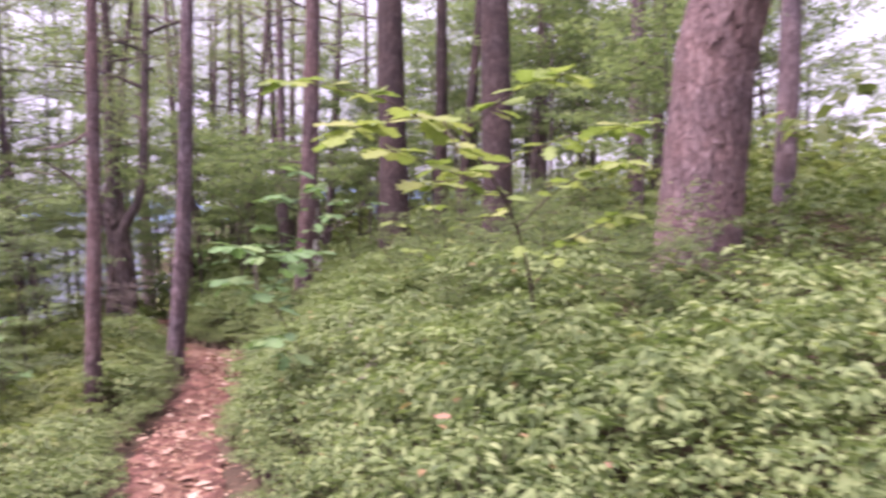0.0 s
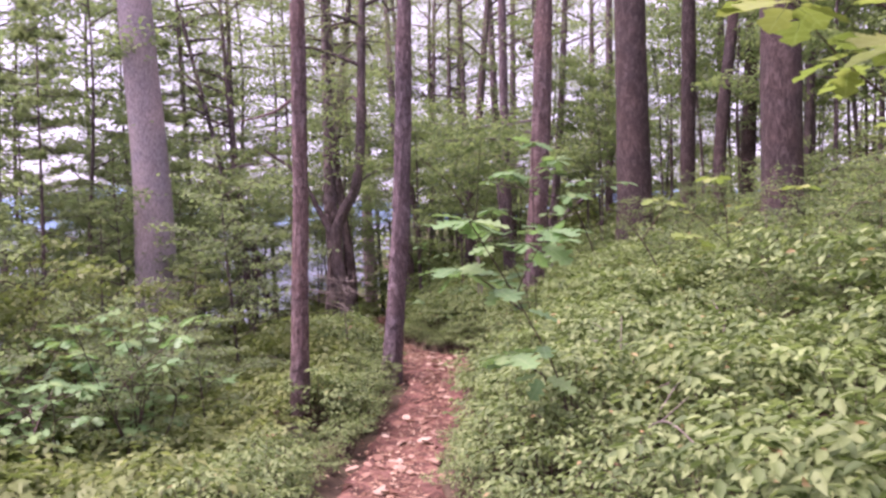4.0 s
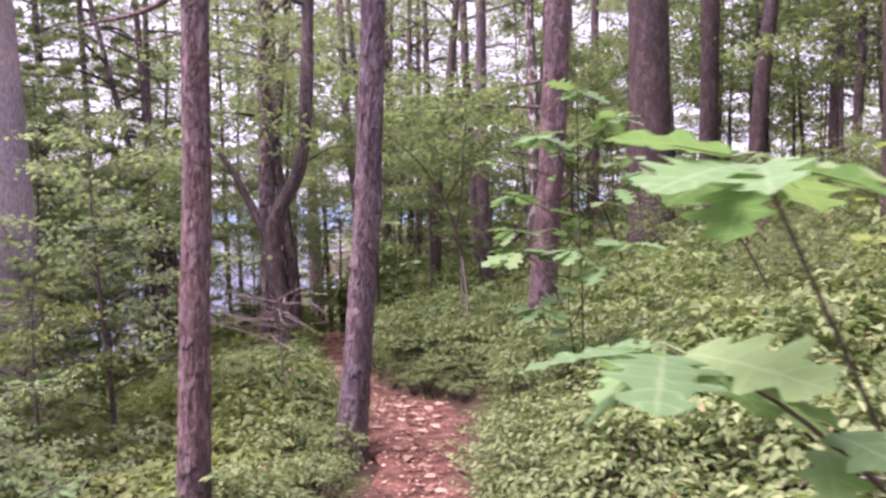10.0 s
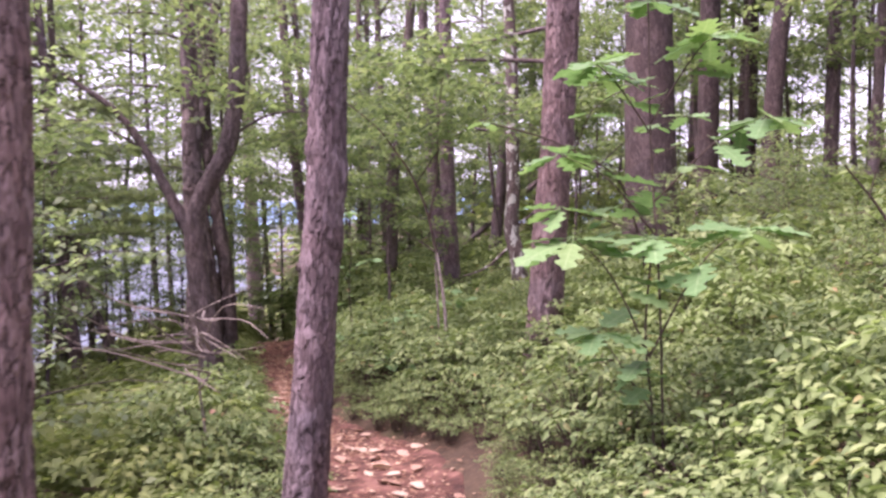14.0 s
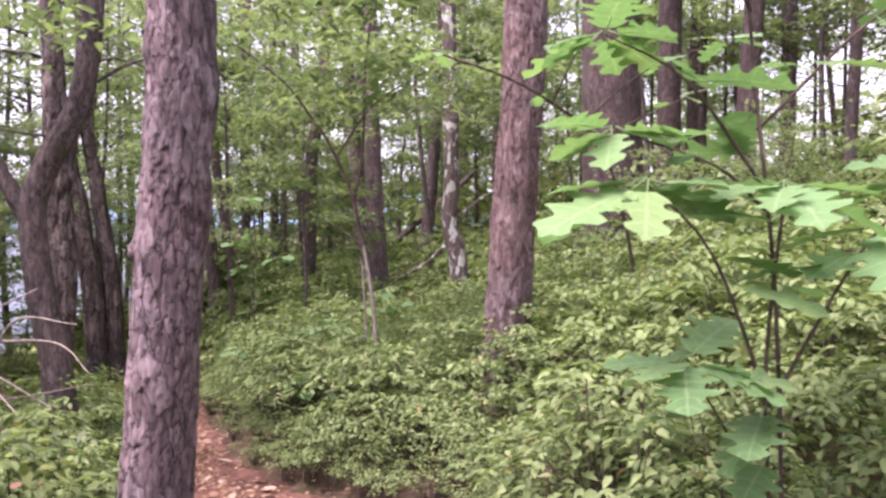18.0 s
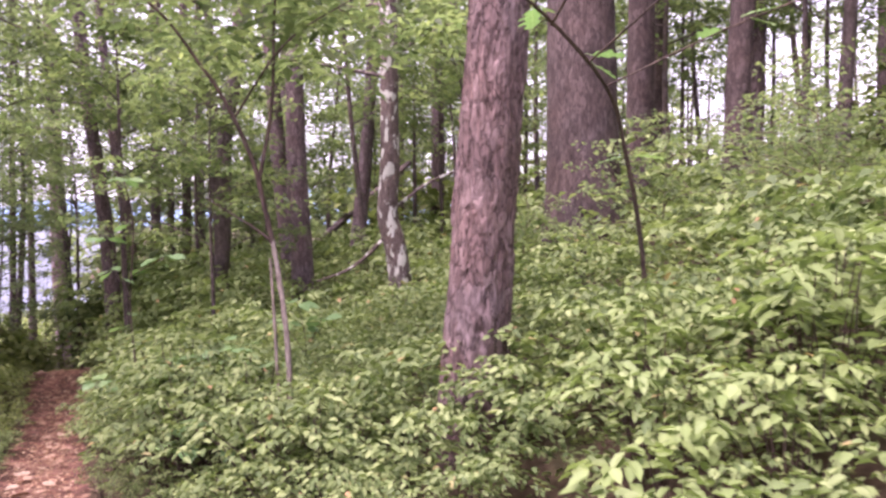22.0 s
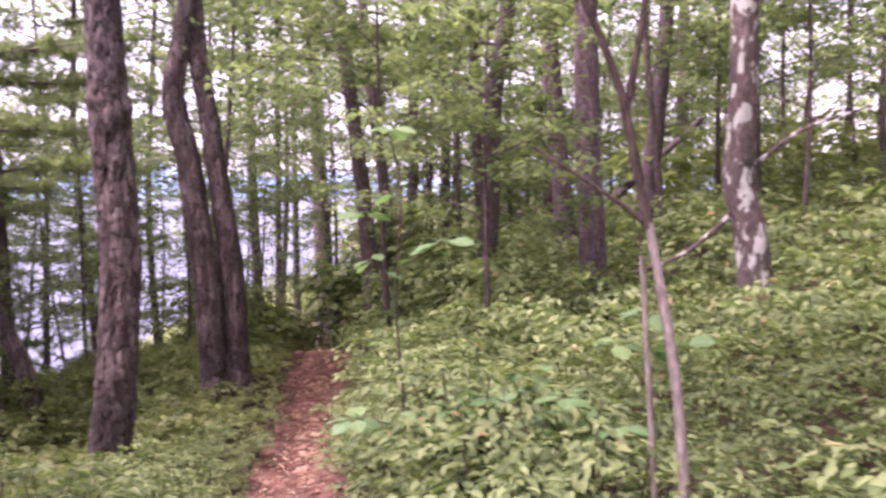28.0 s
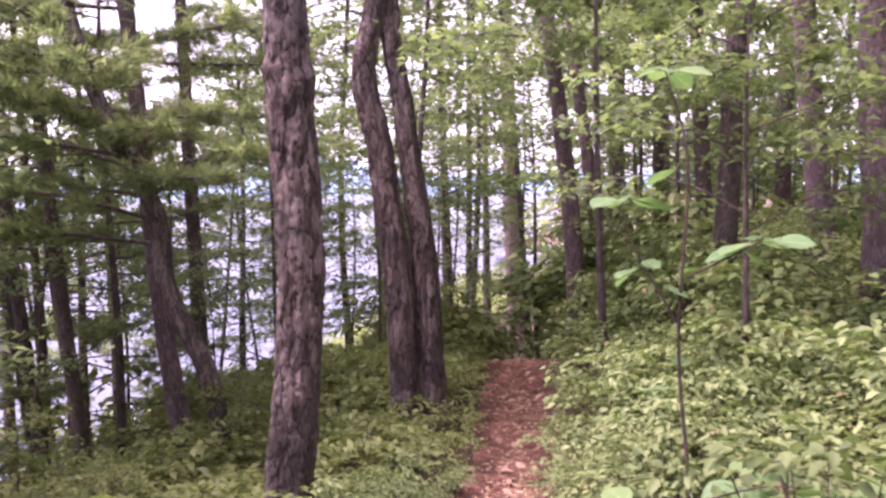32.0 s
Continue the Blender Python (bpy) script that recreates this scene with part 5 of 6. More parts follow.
LOW_BUSH = [young_tree_parts(81 + i, (1.9, 1.6, 2.1)[i], 0.014, 0.25, (0.85, 0.8, 0.9)[i], 22, 15, (0.075, 0.065, 0.085)[i], TONED_SHRUB_LEAF, TWIG) for i in range(3)]
CREST_BUSH = [young_tree_parts(85 + i, (1.8, 2.0)[i], 0.014, 0.25, 0.85, 20, 12, 0.07, TREE_LEAF, TWIG) for i in range(2)]
for k, (x, y, s) in enumerate(((-4.7, 5.0, 0.8), (-5.6, 7.0, 0.95), (-6.2, 7.9, 1.0), (-6.1, 5.8, 1.0), (-6.9, 6.8, 1.05), (-7.5, 8.0, 1.1), (-6.6, 9.4, 0.9), (-7.9, 9.7, 1.1), (-5.9, 9.8, 0.75), (-8.6, 11.0, 1.15), (-9.2, 12.3, 1.1), (-7.9, 12.6, 0.9),
                               (-8.6, 15.5, 0.6), (-8.9, 18.9, 0.6), (-8.6, 20.8, 0.55), (-9.6, 21.8, 0.6), (-7.7, 15.6, 0.45), (-7.3, 14.6, 0.4), (-8.3, 17.2, 0.5),
                               (-0.9, 14.7, 0.62), (-0.1, 14.2, 0.65), (0.7, 13.6, 0.7), (0.3, 15.4, 0.75), (1.5, 14.6, 0.75), (-1.7, 15.6, 0.5), (1.3, 10.4, 0.6), (1.9, 11.9, 0.75), (1.0, 12.9, 0.7), (0.7, 7.9, 0.55), (1.2, 8.8, 0.6), (0.25, 9.0, 0.5), (-0.3, 10.3, 0.45), (0.6, 9.9, 0.6), (-0.5, 11.1, 0.4), (1.5, 7.4, 0.6), (1.8, 9.6, 0.7), (0.1, 7.6, 0.4), (1.4, 5.6, 0.55), (2.0, 6.2, 0.6))):
    stand(LOW_BUSH[k % 3] if x < -4 else CREST_BUSH[k % 2], "broad light green bush on the slope below the path" if x < -4 else "leafy green bush on the crest of the bank", x, y, 61 * k, s, "bush", "leafy_shrub", "bushes of the wood", 0.05)


LAKESIDE = [young_tree_parts(91 + i, (4.6, 5.4)[i], 0.03, (1.2, 1.6)[i], (1.3, 1.5)[i], 13, 17, 0.095, LIT_TREE_LEAF, GREY_BARK) for i in range(2)]
for k, (x, y, s) in enumerate(((-9.6, 15.2, 0.9), (-11.8, 18.0, 1.1), (-10.4, 20.4, 1.0), (-12.4, 21.2, 1.1), (-11.4, 14.6, 1.0), (-13.6, 19.4, 1.2), (-13.2, 16.2, 1.1), (-9.5, 23.4, 0.9), (-12.4, 24.0, 1.1), (-14.6, 23.0, 1.2), (-9.9, 26.2, 0.6), (-11.2, 27.6, 0.75), (-10.5, 24.2, 0.5), (-9.4, 25.0, 0.45), (-9.2, 20.8, 0.75), (-8.9, 22.3, 0.65), (-9.9, 22.6, 0.8), (-9.4, 14.7, 0.9), (-10.6, 18.9, 0.8), (-11.0, 17.2, 0.8), (-12.6, 19.8, 0.9), (-11.6, 21.4, 0.9), (-10.0, 20.1, 0.6), (-10.9, 22.8, 0.8), (-9.6, 18.4, 0.5), (-8.6, 14.3, 0.8), (-6.9, 13.2, 0.7))):
    stand(LAKESIDE[k % 2], "slim lakeside tree with thin light green leaves", x, y, 67 * k, s, "tree", "young_tree", "light green trees by the lake")


def trunk_centre(tree, h):
    """The middle of a trunk at a height above its foot."""
    trunk = next(c for c in tree.children if c.name.startswith("trunk"))
    co = np.empty(len(trunk.data.vertices) * 3)
    trunk.data.vertices.foreach_get("co", co)
    co = co.reshape(-1, 3)
    return co[np.abs(co[:, 2] - h) < 0.16].mean(axis=0)


def leafy_limb(tree, h, azim, length, rise, seed):
    """A leafy limb that reaches out from a trunk, as parts of its tree."""
    rng = np.random.default_rng(seed)
    a = radians(azim)
    start, go = trunk_centre(tree, h), np.array([math.cos(a), math.sin(a), 0.0])
    ln = smooth_line([start, start + go * length * 0.5 + [0, 0, rise * length * 0.8], start + go * length + [0, 0, rise * length]], 0.15)
    limb = part("limb", plain_limb("limb", ln, np.linspace(0.022, 0.005, len(ln)), GREY_BARK, 6, 0.15, seed), tree)
    tips, twigs = [], []
    for s in np.linspace(0.3, 1.0, 12):
        q = ln[int(s * (len(ln) - 1))]
        b = a + rng.choice([-1, 1]) * rng.uniform(0.3, 1.3)
        tip = q + np.array([math.cos(b), math.sin(b), rng.uniform(-0.35, 0.2)]) * rng.uniform(0.2, 0.6)
        twigs.append(tube(np.linspace(q, tip, 3), [0.004, 0.003, 0.0015], 4))
        tips += [q + (tip - q) * 0.6, tip]
    tv, tf = joined(twigs)
    tm = mesh_np("branchwork", tv, tf, GREY_BARK, True)
    attribute(tm, "plate", rng.random(len(tv)))
    part("branchwork", tm, limb)
    part("foliage", mesh_np("foliage", *leafy_mesh(rng, tips, 16, (0.13, 0.13, 0.05), 0.095, fine=True), TREE_LEAF), limb)


for k, (tree, h, azim, length, rise) in enumerate(((tree_l, 2.45, 185, 1.6, 0.1), (tree_l, 2.8, 235, 1.5, 0.1), (tree_l, 2.6, 300, 1.2, 0.1), (tree_l, 3.1, 130, 1.5, 0.1),
                                                   (tree_f, 2.9, 200, 1.6, 0.05), (tree_f, 3.3, 265, 1.7, 0.02), (tree_f, 3.1, 320, 1.4, 0.08), (tree_f, 3.6, 230, 1.8, 0.0),
                                                   (tree_s, 3.7, 200, 1.6, 0.05), (tree_s, 4.0, 300, 1.6, 0.0), (tree_s, 4.3, 255, 1.7, 0.0), (tree_h, 3.0, 215, 1.6, 0.05), (tree_h, 3.4, 300, 1.5, 0.0), (tree_h, 3.6, 250, 1.7, 0.0),
                                                   (tree_c, 2.5, 170, 1.5, 0.05), (tree_c, 2.8, 140, 1.6, 0.0))):
    leafy_limb(tree, h, azim, length, rise, 760 + k)


def bough(tree, start, azim, length, rise, seed):
    """A spreading pine bough with feathery tufts of needles, as parts of its tree."""
    rng = np.random.default_rng(seed)
    a = radians(azim)
    go = np.array([math.cos(a), math.sin(a), 0.0])
    ln = smooth_line([start, start + go * length * 0.5 + [0, 0, rise * length * 0.7], start + go * length + [0, 0, rise * length * 0.8]], 0.12)
    limb = part("bough", plain_limb("bough", ln, np.linspace(0.02, 0.005, len(ln)), GREY_BARK, 6, 0.12, seed), tree)
    base, ways, twigs = [], [], []
    for s in np.linspace(0.2, 1.0, 18):
        q = ln[int(s * (len(ln) - 1))]
        b = a + rng.choice([-1, 1]) * rng.uniform(0.3, 1.1)
        tip = q + np.array([math.cos(b), math.sin(b), rng.uniform(-0.1, 0.3)]) * rng.uniform(0.15, 0.42)
        twigs.append(tube(np.linspace(q, tip, 3), [0.004, 0.003, 0.0015], 4))
        for t in (0.35, 0.6, 0.85, 1.0):
            base.append(np.repeat((q + (tip - q) * t)[None], 24, 0) + rng.normal(0, 0.015, (24, 3)))
            ways.append(np.array([math.cos(b), math.sin(b), 0.2]) + rng.normal(0, 0.7, (24, 3)))
    base, ways = np.vstack(base), np.vstack(ways)
    tv, tf = joined(twigs)
    tm = mesh_np("branchwork", tv, tf, GREY_BARK, True)
    attribute(tm, "plate", rng.random(len(tv)))
    part("branchwork", tm, limb)
    part("foliage", mesh_np("foliage", *blades(base, ways, rng.normal(0, 1, (len(base), 3)), 0.12 * rng.uniform(0.7, 1.2, len(base)), 0.010, fine=False, fold=0.1), NEEDLE), limb)


for k, (h, azim, length, rise) in enumerate(((2.3, 210, 1.3, 0.1), (2.7, 330, 1.2, 0.12), (2.9, 190, 1.6, 0.18), (3.3, 10, 1.3, 0.0), (3.6, 240, 1.4, 0.1), (3.9, 300, 1.5, 0.05), (4.3, 170, 1.5, 0.1), (4.6, 40, 1.4, 0.0), (3.0, 225, 2.0, 0.12), (3.1, 280, 1.3, 0.25), (3.4, 200, 2.2, 0.05), (3.5, 320, 1.8, 0.0), (3.8, 30, 1.8, -0.05), (2.5, 250, 1.6, 0.2), (3.7, 175, 2.0, 0.1), (2.9, 0, 1.5, 0.08))):
    bough(tree_t, T_LINE(h), azim, length, rise, 700 + k)
for k, (h, azim, length, rise) in enumerate(((2.6, 220, 1.6, 0.1), (3.0, 320, 1.6, 0.05), (3.3, 190, 1.8, 0.1), (3.6, 270, 1.7, 0.05), (3.9, 350, 1.6, 0.0), (4.2, 230, 1.7, 0.0))):
    bough(tree_u, trunk_centre(tree_u, h), azim, length, rise, 780 + k)

# an oak limb that reaches out over the brow of the path
limb_line = np.array([(-5.62, 23.6, 2.45), (-6.6, 24.1, 2.75), (-7.6, 24.6, 2.75), (-8.5, 24.9, 2.85), (-9.4, 24.6, 2.45), (-10.1, 24.3, 2.1)])
oak_limb = new("oak_limb")
oak_limb.location = limb_line[0]
part("branch", plain_limb("branch", limb_line - limb_line[0], np.linspace(0.05, 0.012, 6), GREY_BARK, 8, 0.15, 3), oak_limb)
tips = np.vstack([limb_line[1:] - limb_line[0] + rng.normal(0, 0.25, (5, 3)) for k in range(9)]) + [0, 0, 0.25]
v, f = leafy_mesh(rng, tips, 26, (0.3, 0.3, 0.16), 0.13)
part("foliage", mesh_np("foliage", v, f, TREE_LEAF), oak_limb)
tagged(oak_limb, "dark leafy oak limb reaching across the brow of the path", "branch")


# ---- low shrubs ----
def shrub_arrays(seed, tall, wide, sprays, per, size, fine=True):
    """Stems and leaves of a low huckleberry-like shrub about its foot: flat sprays of drooping leaves on thin stems."""
    rng = np.random.default_rng(seed)
    stems, base, ways = [], [], []
    for i in range(sprays):
        a, out = i * 2.4 + rng.normal(0, 0.4), rng.uniform(0.15, 1.0) * wide
        top = np.array([math.cos(a) * out, math.sin(a) * out, tall * rng.uniform(0.62, 1.05) * (1 - 0.25 * (out / wide) ** 2)])
        foot = np.array([math.cos(a), math.sin(a), 0]) * rng.uniform(0, 0.25) * wide
        bend = foot * 0.4 + top * 0.6 + [0, 0, 0.16 * tall]
        ln = smooth_line([foot, bend, top], 0.13)
        stems.append(tube(ln, np.linspace(0.004, 0.0015, len(ln)), 3))
        b = a + rng.normal(0, 0.7)
        go, across = np.array([math.cos(b), math.sin(b), rng.uniform(-0.25, 0.15)]), np.array([-math.sin(b), math.cos(b), 0])
        s = rng.uniform(-0.6, 1.0, per) * 0.12
        flank = rng.choice([-1, 1], per)
        p = ln[-1] + go * s[:, None] + across * (flank * rng.uniform(0.0, 0.035, per))[:, None] + rng.normal(0, 0.22 * size, (per, 3))
        heading = b + flank * rng.uniform(0.3, 1.3, per)
        base.append(p)
        ways.append(np.column_stack([np.cos(heading), np.sin(heading), rng.normal(-0.22, 0.25, per)]))
        low = max(3, per // 4)
        h = rng.uniform(0.35, 0.9, low)
        q = np.column_stack([np.interp(h * (len(ln) - 1), np.arange(len(ln)), ln[:, k]) for k in range(3)])
        heading = rng.uniform(0, 6.28, low)
        base.append(q)
        ways.append(np.column_stack([np.cos(heading), np.sin(heading), rng.normal(0, 0.3, low)]))
    base, ways = np.vstack(base), np.vstack(ways)
    up = np.column_stack([rng.normal(0, 0.28, len(base)), rng.normal(0, 0.28, len(base)), np.ones(len(base))])
    leaves = blades(base, ways, up, size * rng.uniform(0.65, 1.2, len(base)), size * 0.58, fine=fine)
    return joined(stems), leaves


KINDS = [shrub_arrays(200 + i, (0.46, 0.55, 0.42, 0.6, 0.5, 0.38)[i], (0.27, 0.30, 0.3, 0.26, 0.32, 0.28)[i], 30, 19, (0.034, 0.039, 0.031, 0.043, 0.036, 0.03)[i]) for i in range(6)]
SHRUBS = []
for (sv, sf), (lv, lf) in KINDS:
    sm = mesh_np("stem", sv, sf, TWIG)
    attribute(sm, "plate", np.random.default_rng(1).random(len(sv)))
    SHRUBS.append((sm, mesh_np("foliage", lv, lf, SHRUB_LEAF)))
FALLEN = [lobed_leaf("dead_leaf", 0.05, 0.032, 3, DEAD_LEAF_ONE, 30 + i, 0.35) for i in range(3)]
rng = np.random.default_rng(9)
near_spots, far_spots = [], []
taken = {}
tries = np.column_stack([rng.uniform(-12, 8, 60000), rng.uniform(-2, 28, 60000)])
clump = waves(tries[:, 0] * 0.8, tries[:, 1] * 0.8)
for (x, y), d, c in zip(tries.tolist(), along_track(tries[:, 0], tries[:, 1])[0].tolist(), clump.tolist()):
    edge = 0.46 + float(trodden(y)) * (d > 0) - 0.10 * (13 < y < 19)
    if (abs(d) < edge and y < 22.2) or d < -6 or d > 9 or (x + 2.1) ** 2 + (y - 11.8) ** 2 < 0.12 or (x + 1.55) ** 2 + (y - 11.35) ** 2 < 0.06 or (x + 3.52) ** 2 + (y - 7.95) ** 2 < 0.16:
        continue
    gap = 0.185 if 0.5 < d < 3.2 and 8.5 < y < 14.5 else 0.225 if abs(d) < 2.2 else (0.26 if 0 < d < 3.5 else (0.30 if abs(d) < 4 else 0.40))
    key = (int(x // 0.4), int(y // 0.4))
    if any((x - a) ** 2 + (y - b) ** 2 < gap * gap for kx in (-1, 0, 1) for ky in (-1, 0, 1) for a, b in taken.get((key[0] + kx, key[1] + ky), ())):
        continue
    taken.setdefault(key, []).append((x, y))
    s = max(0.9, 1.06 + 0.38 * c) * (1.0 if d > 0 else (1.05 if y < 9.5 else 0.95)) * (0.42 + 0.58 * min(1.0, (abs(d) - edge + 0.06) / 0.5)) * (1.3 if 10.4 < y < 14.5 and -1.8 < d < 1.1 and abs(d) > edge + 0.3 else 2.3 if 22.1 < y < 25 and abs(d) < 1.8 else (0.72 if 13.4 < y < 15.6 and 0 < d < 1.9 else (0.82 if 9.5 < y < 14.5 and 0.6 < d < 3.4 else 1.0)))
    (near_spots if 1.5 < y < 17.5 else far_spots).append((x, y, d, s))
near_spots.sort(key=lambda q: abs(q[2]) + (0.25 if q[2] < 0 else 0.0))
near_spots, extra = near_spots[:296], near_spots[296:]
for i, (x, y, d, s) in enumerate(near_spots):
    k = i % 6
    s *= rng.uniform(0.8, 1.2) * (1.25 if d > 1.3 and rng.random() < 0.14 else 1.0)
    bush = new("shrub")
    part("stem", SHRUBS[k][0], bush)
    part("foliage", SHRUBS[k][1], bush)
    if i % 11 == 4:
        fallen = part("dead_leaf", FALLEN[i % 3], bush, "pinkish dead leaf caught on top")
        fallen.matrix_basis = pose(0.06, 0.02 * (i % 5), (0.46, 0.55, 0.42, 0.6, 0.5, 0.38)[k] * 0.96, 12, 20, 40 * i)
    bush.matrix_basis = pose(x, y, z_at(x, y) - 0.02, 0, 0, rng.uniform(0, 360)) @ Matrix.Diagonal((s, s, s, 1))
    tagged(bush, "low huckleberry shrub with pale green leaves at the path's uphill edge" if d > 0 else "small green huckleberry shrub on the path's lower edge", "shrub", "shrubs along the path")


AZALEA_LEAF = leaf_material("azalea_leaf", [(0.0, (0.17, 0.22, 0.085)), (0.5, (0.215, 0.285, 0.12)), (1.0, (0.295, 0.36, 0.17))], 0.38, 0.55)
AZALEA = []
for i in range(3):
    (sv, sf), lv = shrub_arrays(620 + i, (0.62, 0.7, 0.55)[i], 0.34, 22, 10, (0.068, 0.076, 0.062)[i])
    sm = mesh_np("stem", sv, sf, TWIG)
    attribute(sm, "plate", np.random.default_rng(2).random(len(sv)))
    AZALEA.append((sm, mesh_np("foliage", *lv, AZALEA_LEAF)))
for i, (x, y, s) in enumerate(((-1.5, 9.1, 0.95), (-1.05, 9.2, 1.0), (-1.25, 8.6, 0.95), (-0.8, 8.8, 1.05), (-1.6, 8.4, 0.85), (-0.5, 9.3, 1.0), (-0.95, 8.2, 0.9), (-2.0, 11.35, 0.8), (-1.6, 11.65, 0.95), (-1.8, 12.1, 0.9), (-1.3, 11.95, 1.0),
                               (-1.15, 12.45, 1.0), (-1.25, 11.1, 0.9), (-1.0, 11.55, 1.05), (-0.7, 12.0, 1.0), (-1.7, 12.6, 0.85), (0.2, 5.2, 0.95), (0.6, 4.6, 1.0), (0.3, 4.0, 0.9), (0.9, 5.2, 1.0), (-0.2, 5.6, 0.9))):
    bush = new("azalea_shrub")
    part("stem", AZALEA[i % 3][0], bush)
    part("foliage", AZALEA[i % 3][1], bush)
    bush.matrix_basis = pose(x, y, z_at(x, y) - 0.02, 0, 0, 77 * i) @ Matrix.Diagonal((s, s, s, 1))
    tagged(bush, "shrub with large oval pale yellow-green leaves on the bank", "shrub", "broad-leaved shrubs on the bank")


def thicket(name, label, places, kinds, material, extra_size=1.0):
    vs, fs, k = [], [], 0
    zs = height([q[0] for q in places], [q[1] for q in places])
    for (x, y, d, s), z in zip(places, zs):
        v, f = kinds[rng.integers(len(kinds))]
        a, s = rng.uniform(0, 2 * np.pi), s * rng.uniform(0.75, 1.25) * extra_size * (1.4 if d > 1.5 and rng.random() < 0.14 else 1.0)
        c, n = math.cos(a) * s, math.sin(a) * s
        vs.append(np.column_stack([v[:, 0] * c - v[:, 1] * n + x, v[:, 0] * n + v[:, 1] * c + y, v[:, 2] * s + z - 0.02]))
        fs.append(f + k)
        k += len(v)
    return tagged(new(name, mesh_np(name, np.vstack(vs), np.vstack(fs), material)), label, "shrubs", kind="stuff")


def kept(places, share):
    return [q for q in places if rng.random() < share]


FINE = [shrub_arrays(400 + i, 0.52, 0.36, 21, 14, 0.047)[1] for i in range(6)]
LOOSE = [shrub_arrays(500 + i, 0.52, 0.36, 8, 9, 0.08, fine=False)[1] for i in range(4)]
COARSE = [shrub_arrays(300 + i, 0.52, 0.34, 13, 11, 0.063, fine=False)[1] for i in range(8)]
thicket("uphill_shrubs", "dense low huckleberry shrubs covering the bank above the path", [s for s in extra if s[2] > 0 and s[2] < 3.4], FINE, SHRUB_LEAF)
thicket("bank_shrubs", "low green shrubs higher up the wooded bank", [s for s in extra if s[2] >= 3.4] + [s for s in far_spots if s[2] > 0], COARSE, SHRUB_LEAF)
thicket("downhill_shrubs", "low green shrubs on the slope below the path", [s for s in extra + far_spots if s[2] <= 0], COARSE, TONED_SHRUB_LEAF)
tries = np.column_stack([rng.uniform(-30, 34, 9000), rng.uniform(-4, 70, 9000)])
fd = along_track(tries[:, 0], tries[:, 1])[0]
fz = height(tries[:, 0], tries[:, 1])
wild = [(x, y, d, 2.6) for (x, y), d, z in zip(tries.tolist(), fd.tolist(), fz.tolist()) if (d > 7 or d < -4.5 or y > 26) and abs(d) > 0.6 and z > LAKE - 0.1 and (d < 30)][:700]
more = np.column_stack([rng.uniform(-24, 0, 1500), rng.uniform(23, 48, 1500)])
wild += [(x, y, d, 2.4) for (x, y), d, z in zip(more.tolist(), along_track(more[:, 0], more[:, 1])[0].tolist(), height(more[:, 0], more[:, 1]).tolist()) if abs(d) > 0.7 and z > LAKE - 0.1][:420]
more = np.column_stack([rng.uniform(5, 20, 500), rng.uniform(-6, 30, 500)])
wild += [(x, y, d, 2.2) for (x, y), d in zip(more.tolist(), along_track(more[:, 0], more[:, 1])[0].tolist()) if d > 7.5][:330]
thicket("far_undergrowth", "green undergrowth between the far trees", wild, LOOSE, TONED_SHRUB_LEAF, 0.9)


# ---- a wall of far woods on the hillside ----
def far_woods():
    vs, fs, k = [], [], 0
    for i in range(46):
        way, dist = radians(rng.uniform(-78, 22.5)), rng.uniform(36, 66)
        cx, cy = -3 + dist * math.sin(-way), 10 + dist * math.cos(way)
        z = z_at(cx, cy)
        n = 330
        c = np.array([cx, cy, z]) + np.column_stack([rng.normal(0, 2.0, n), rng.normal(0, 2.0, n), rng.uniform(0.2, 1, n) ** 0.8 * rng.uniform(5, 10)])
        a = rng.uniform(0, 6.28, n)
        v, f = blades(c, np.column_stack([np.cos(a), np.sin(a), rng.normal(-0.3, 0.4, n)]), rng.normal(0, 0.7, (n, 3)) + [0, 0, 1], rng.uniform(0.4, 0.85, n), rng.uniform(0.3, 0.5, n), fine=False)
        vs.append(v)
        fs.append(f + k)
        k += len(v)
    # The pale greyish needle colour stands in for haze over these woods.
    return tagged(new("far_woods", mesh_np("far_woods", np.vstack(vs), np.vstack(fs), NEEDLE)), "far green woods closing the hillside, haze put into their pale leaf colour", "woods", kind="stuff")


far_woods()


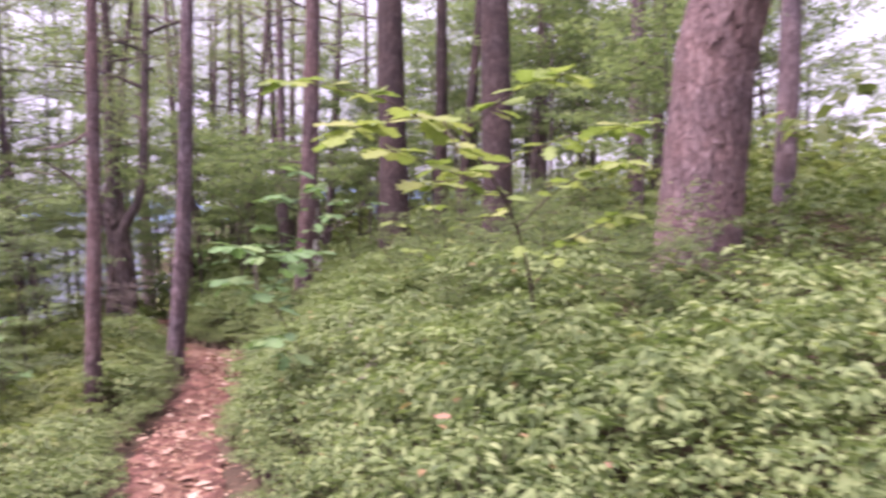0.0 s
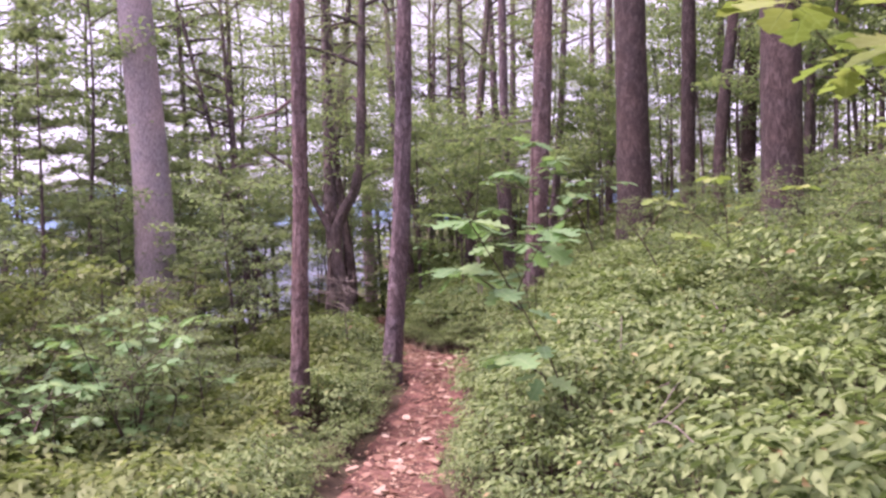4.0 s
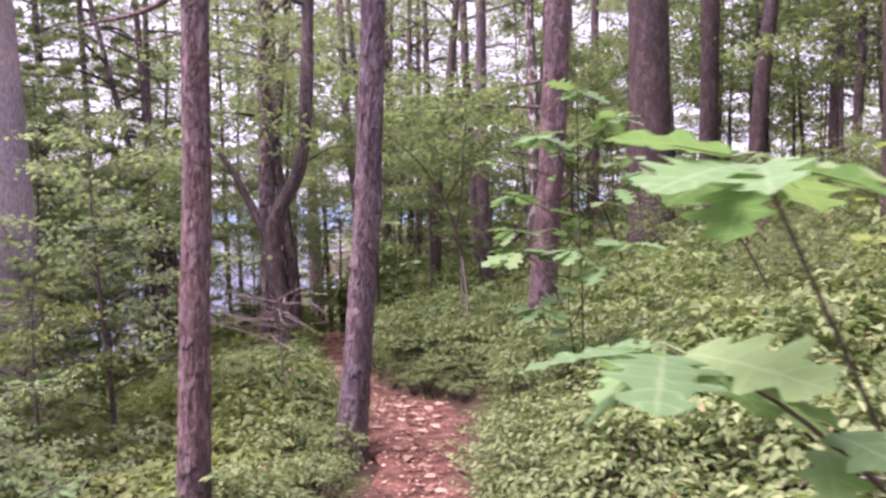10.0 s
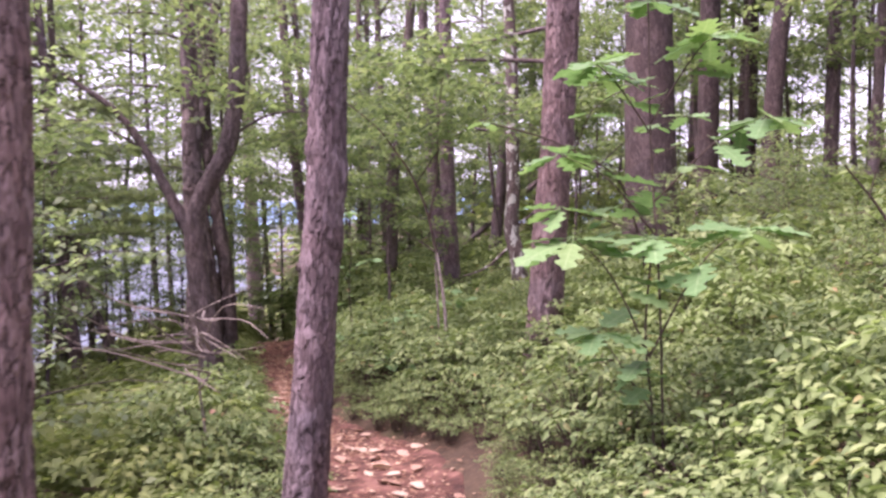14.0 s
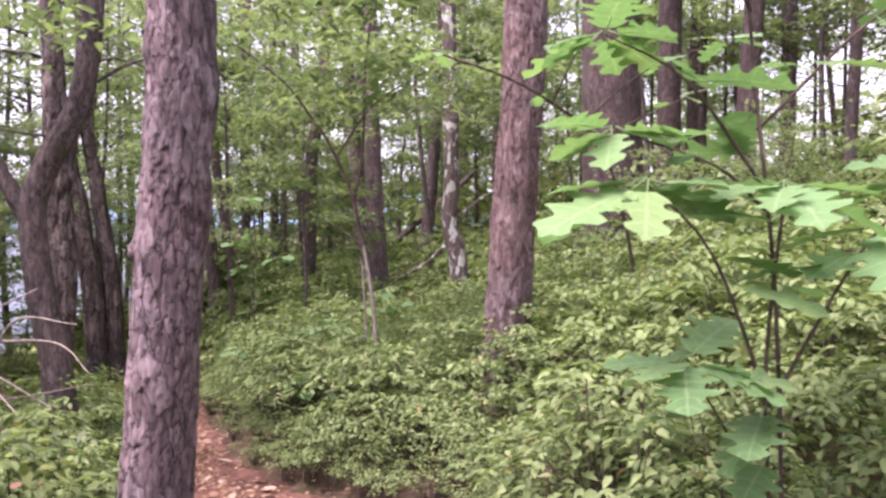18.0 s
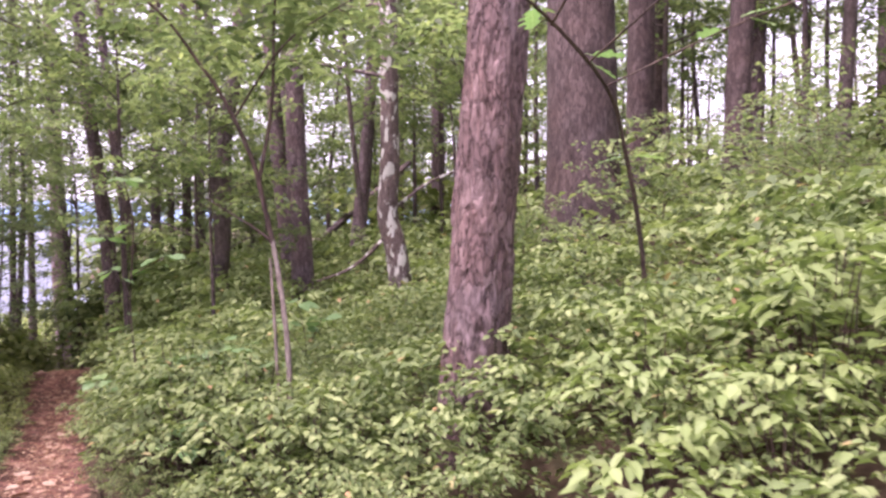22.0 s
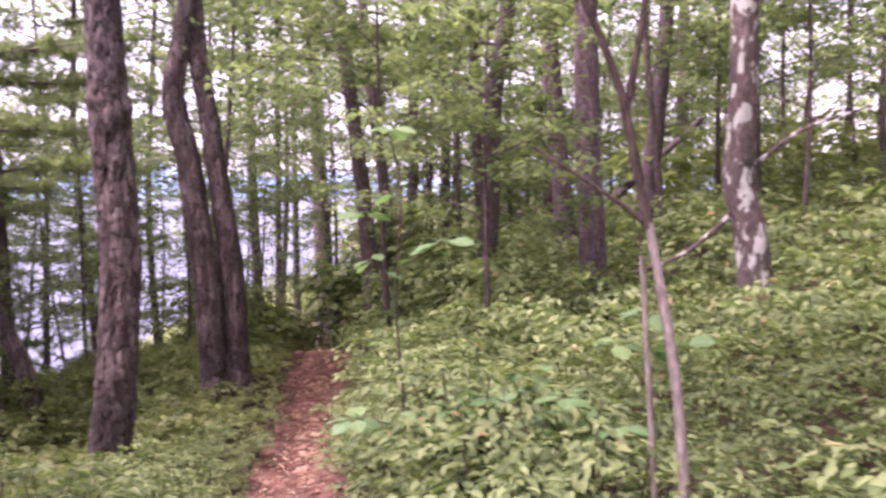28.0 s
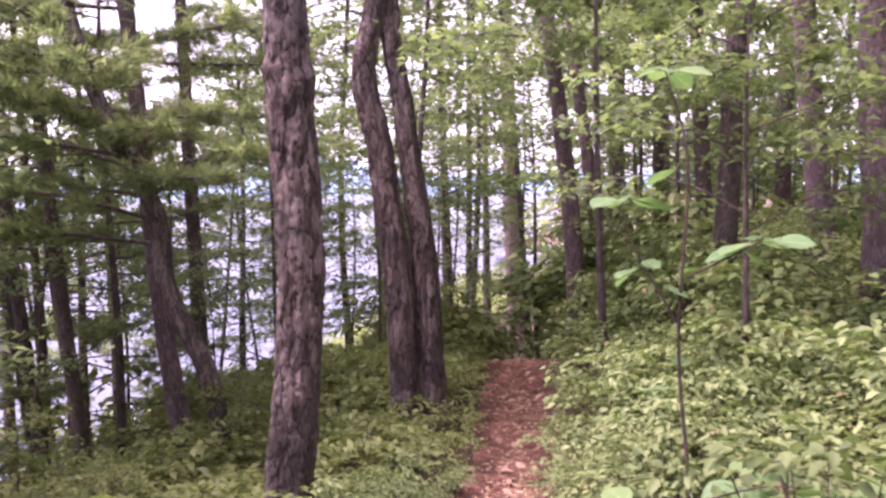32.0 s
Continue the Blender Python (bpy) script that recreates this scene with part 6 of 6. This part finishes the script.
# ---- litter on the path ----
def litter(name, label, count, reach, length, width, material):
    i = rng.integers(4, len(line) - 1, count)
    off = np.clip(rng.normal(0, 0.55, count), -1.6, 1.6)
    lateral = off * (reach + 0.6 * patch[i]) + 0.5 * patch[i]
    p = line[i, :2] + side[i] * lateral[:, None] + rng.normal(0, 0.03, (count, 2))
    u = (lateral - 0.5 * patch[i]) / (wide + 0.5 * patch)[i]
    z = np.where(np.abs(u) < 0.93, line[i, 2] - 0.03 * (1 - u ** 2), height(p[:, 0], p[:, 1])) + rng.uniform(0.004, 0.016, count)
    a = rng.uniform(0, 6.28, count)
    v, f = blades(np.column_stack([p, z]), np.column_stack([np.cos(a), np.sin(a), rng.normal(0, 0.08, count)]), np.column_stack([rng.normal(0, 0.2, count), rng.normal(0, 0.2, count), np.ones(count)]),
                  length * rng.uniform(0.6, 1.3, count), width * rng.uniform(0.7, 1.3, count), fine=False, droop=0.02)
    return tagged(new(name, mesh_np(name, v, f, material)), label, "litter", kind="stuff")


litter("pine_needle_litter", "reddish dead pine needles strewn over the path", 16000, 0.30, 0.085, 0.0045, DEAD_NEEDLE)
litter("leaf_litter", "small scraps of dead brown leaves on the path", 4200, 0.36, 0.042, 0.026, DEAD_LEAF)
STREWN = [lobed_leaf("dead_leaf", 0.10, 0.068, 3, PALE_DEAD_LEAF, 40 + i, 0.3) for i in range(3)]
for i in range(298):
    j = int(rng.integers(14, len(line) - 30))
    off = float(np.clip(rng.normal(0, 0.18), -0.33, 0.33)) * (1 + patch[j]) + 0.5 * patch[j]
    leaf = new("dead_leaf", STREWN[i % 3])
    leaf.parent = trail
    s = rng.uniform(0.7, 1.5)
    a = rng.uniform(0, 6.28)
    zz = line[j, 2] - 0.03 * (1 - min(1, abs(off - 0.5 * patch[j]) / (wide[j] + 0.5 * patch[j])) ** 2) + 0.018
    leaf.matrix_basis = Matrix.Translation((line[j, 0] + side[j, 0] * off, line[j, 1] + side[j, 1] * off, zz)) @ rotate_to((math.cos(a), math.sin(a), rng.normal(0, 0.12)), (rng.normal(0, 0.25), rng.normal(0, 0.25), 1)) @ Matrix.Diagonal((s, s, s, 1))
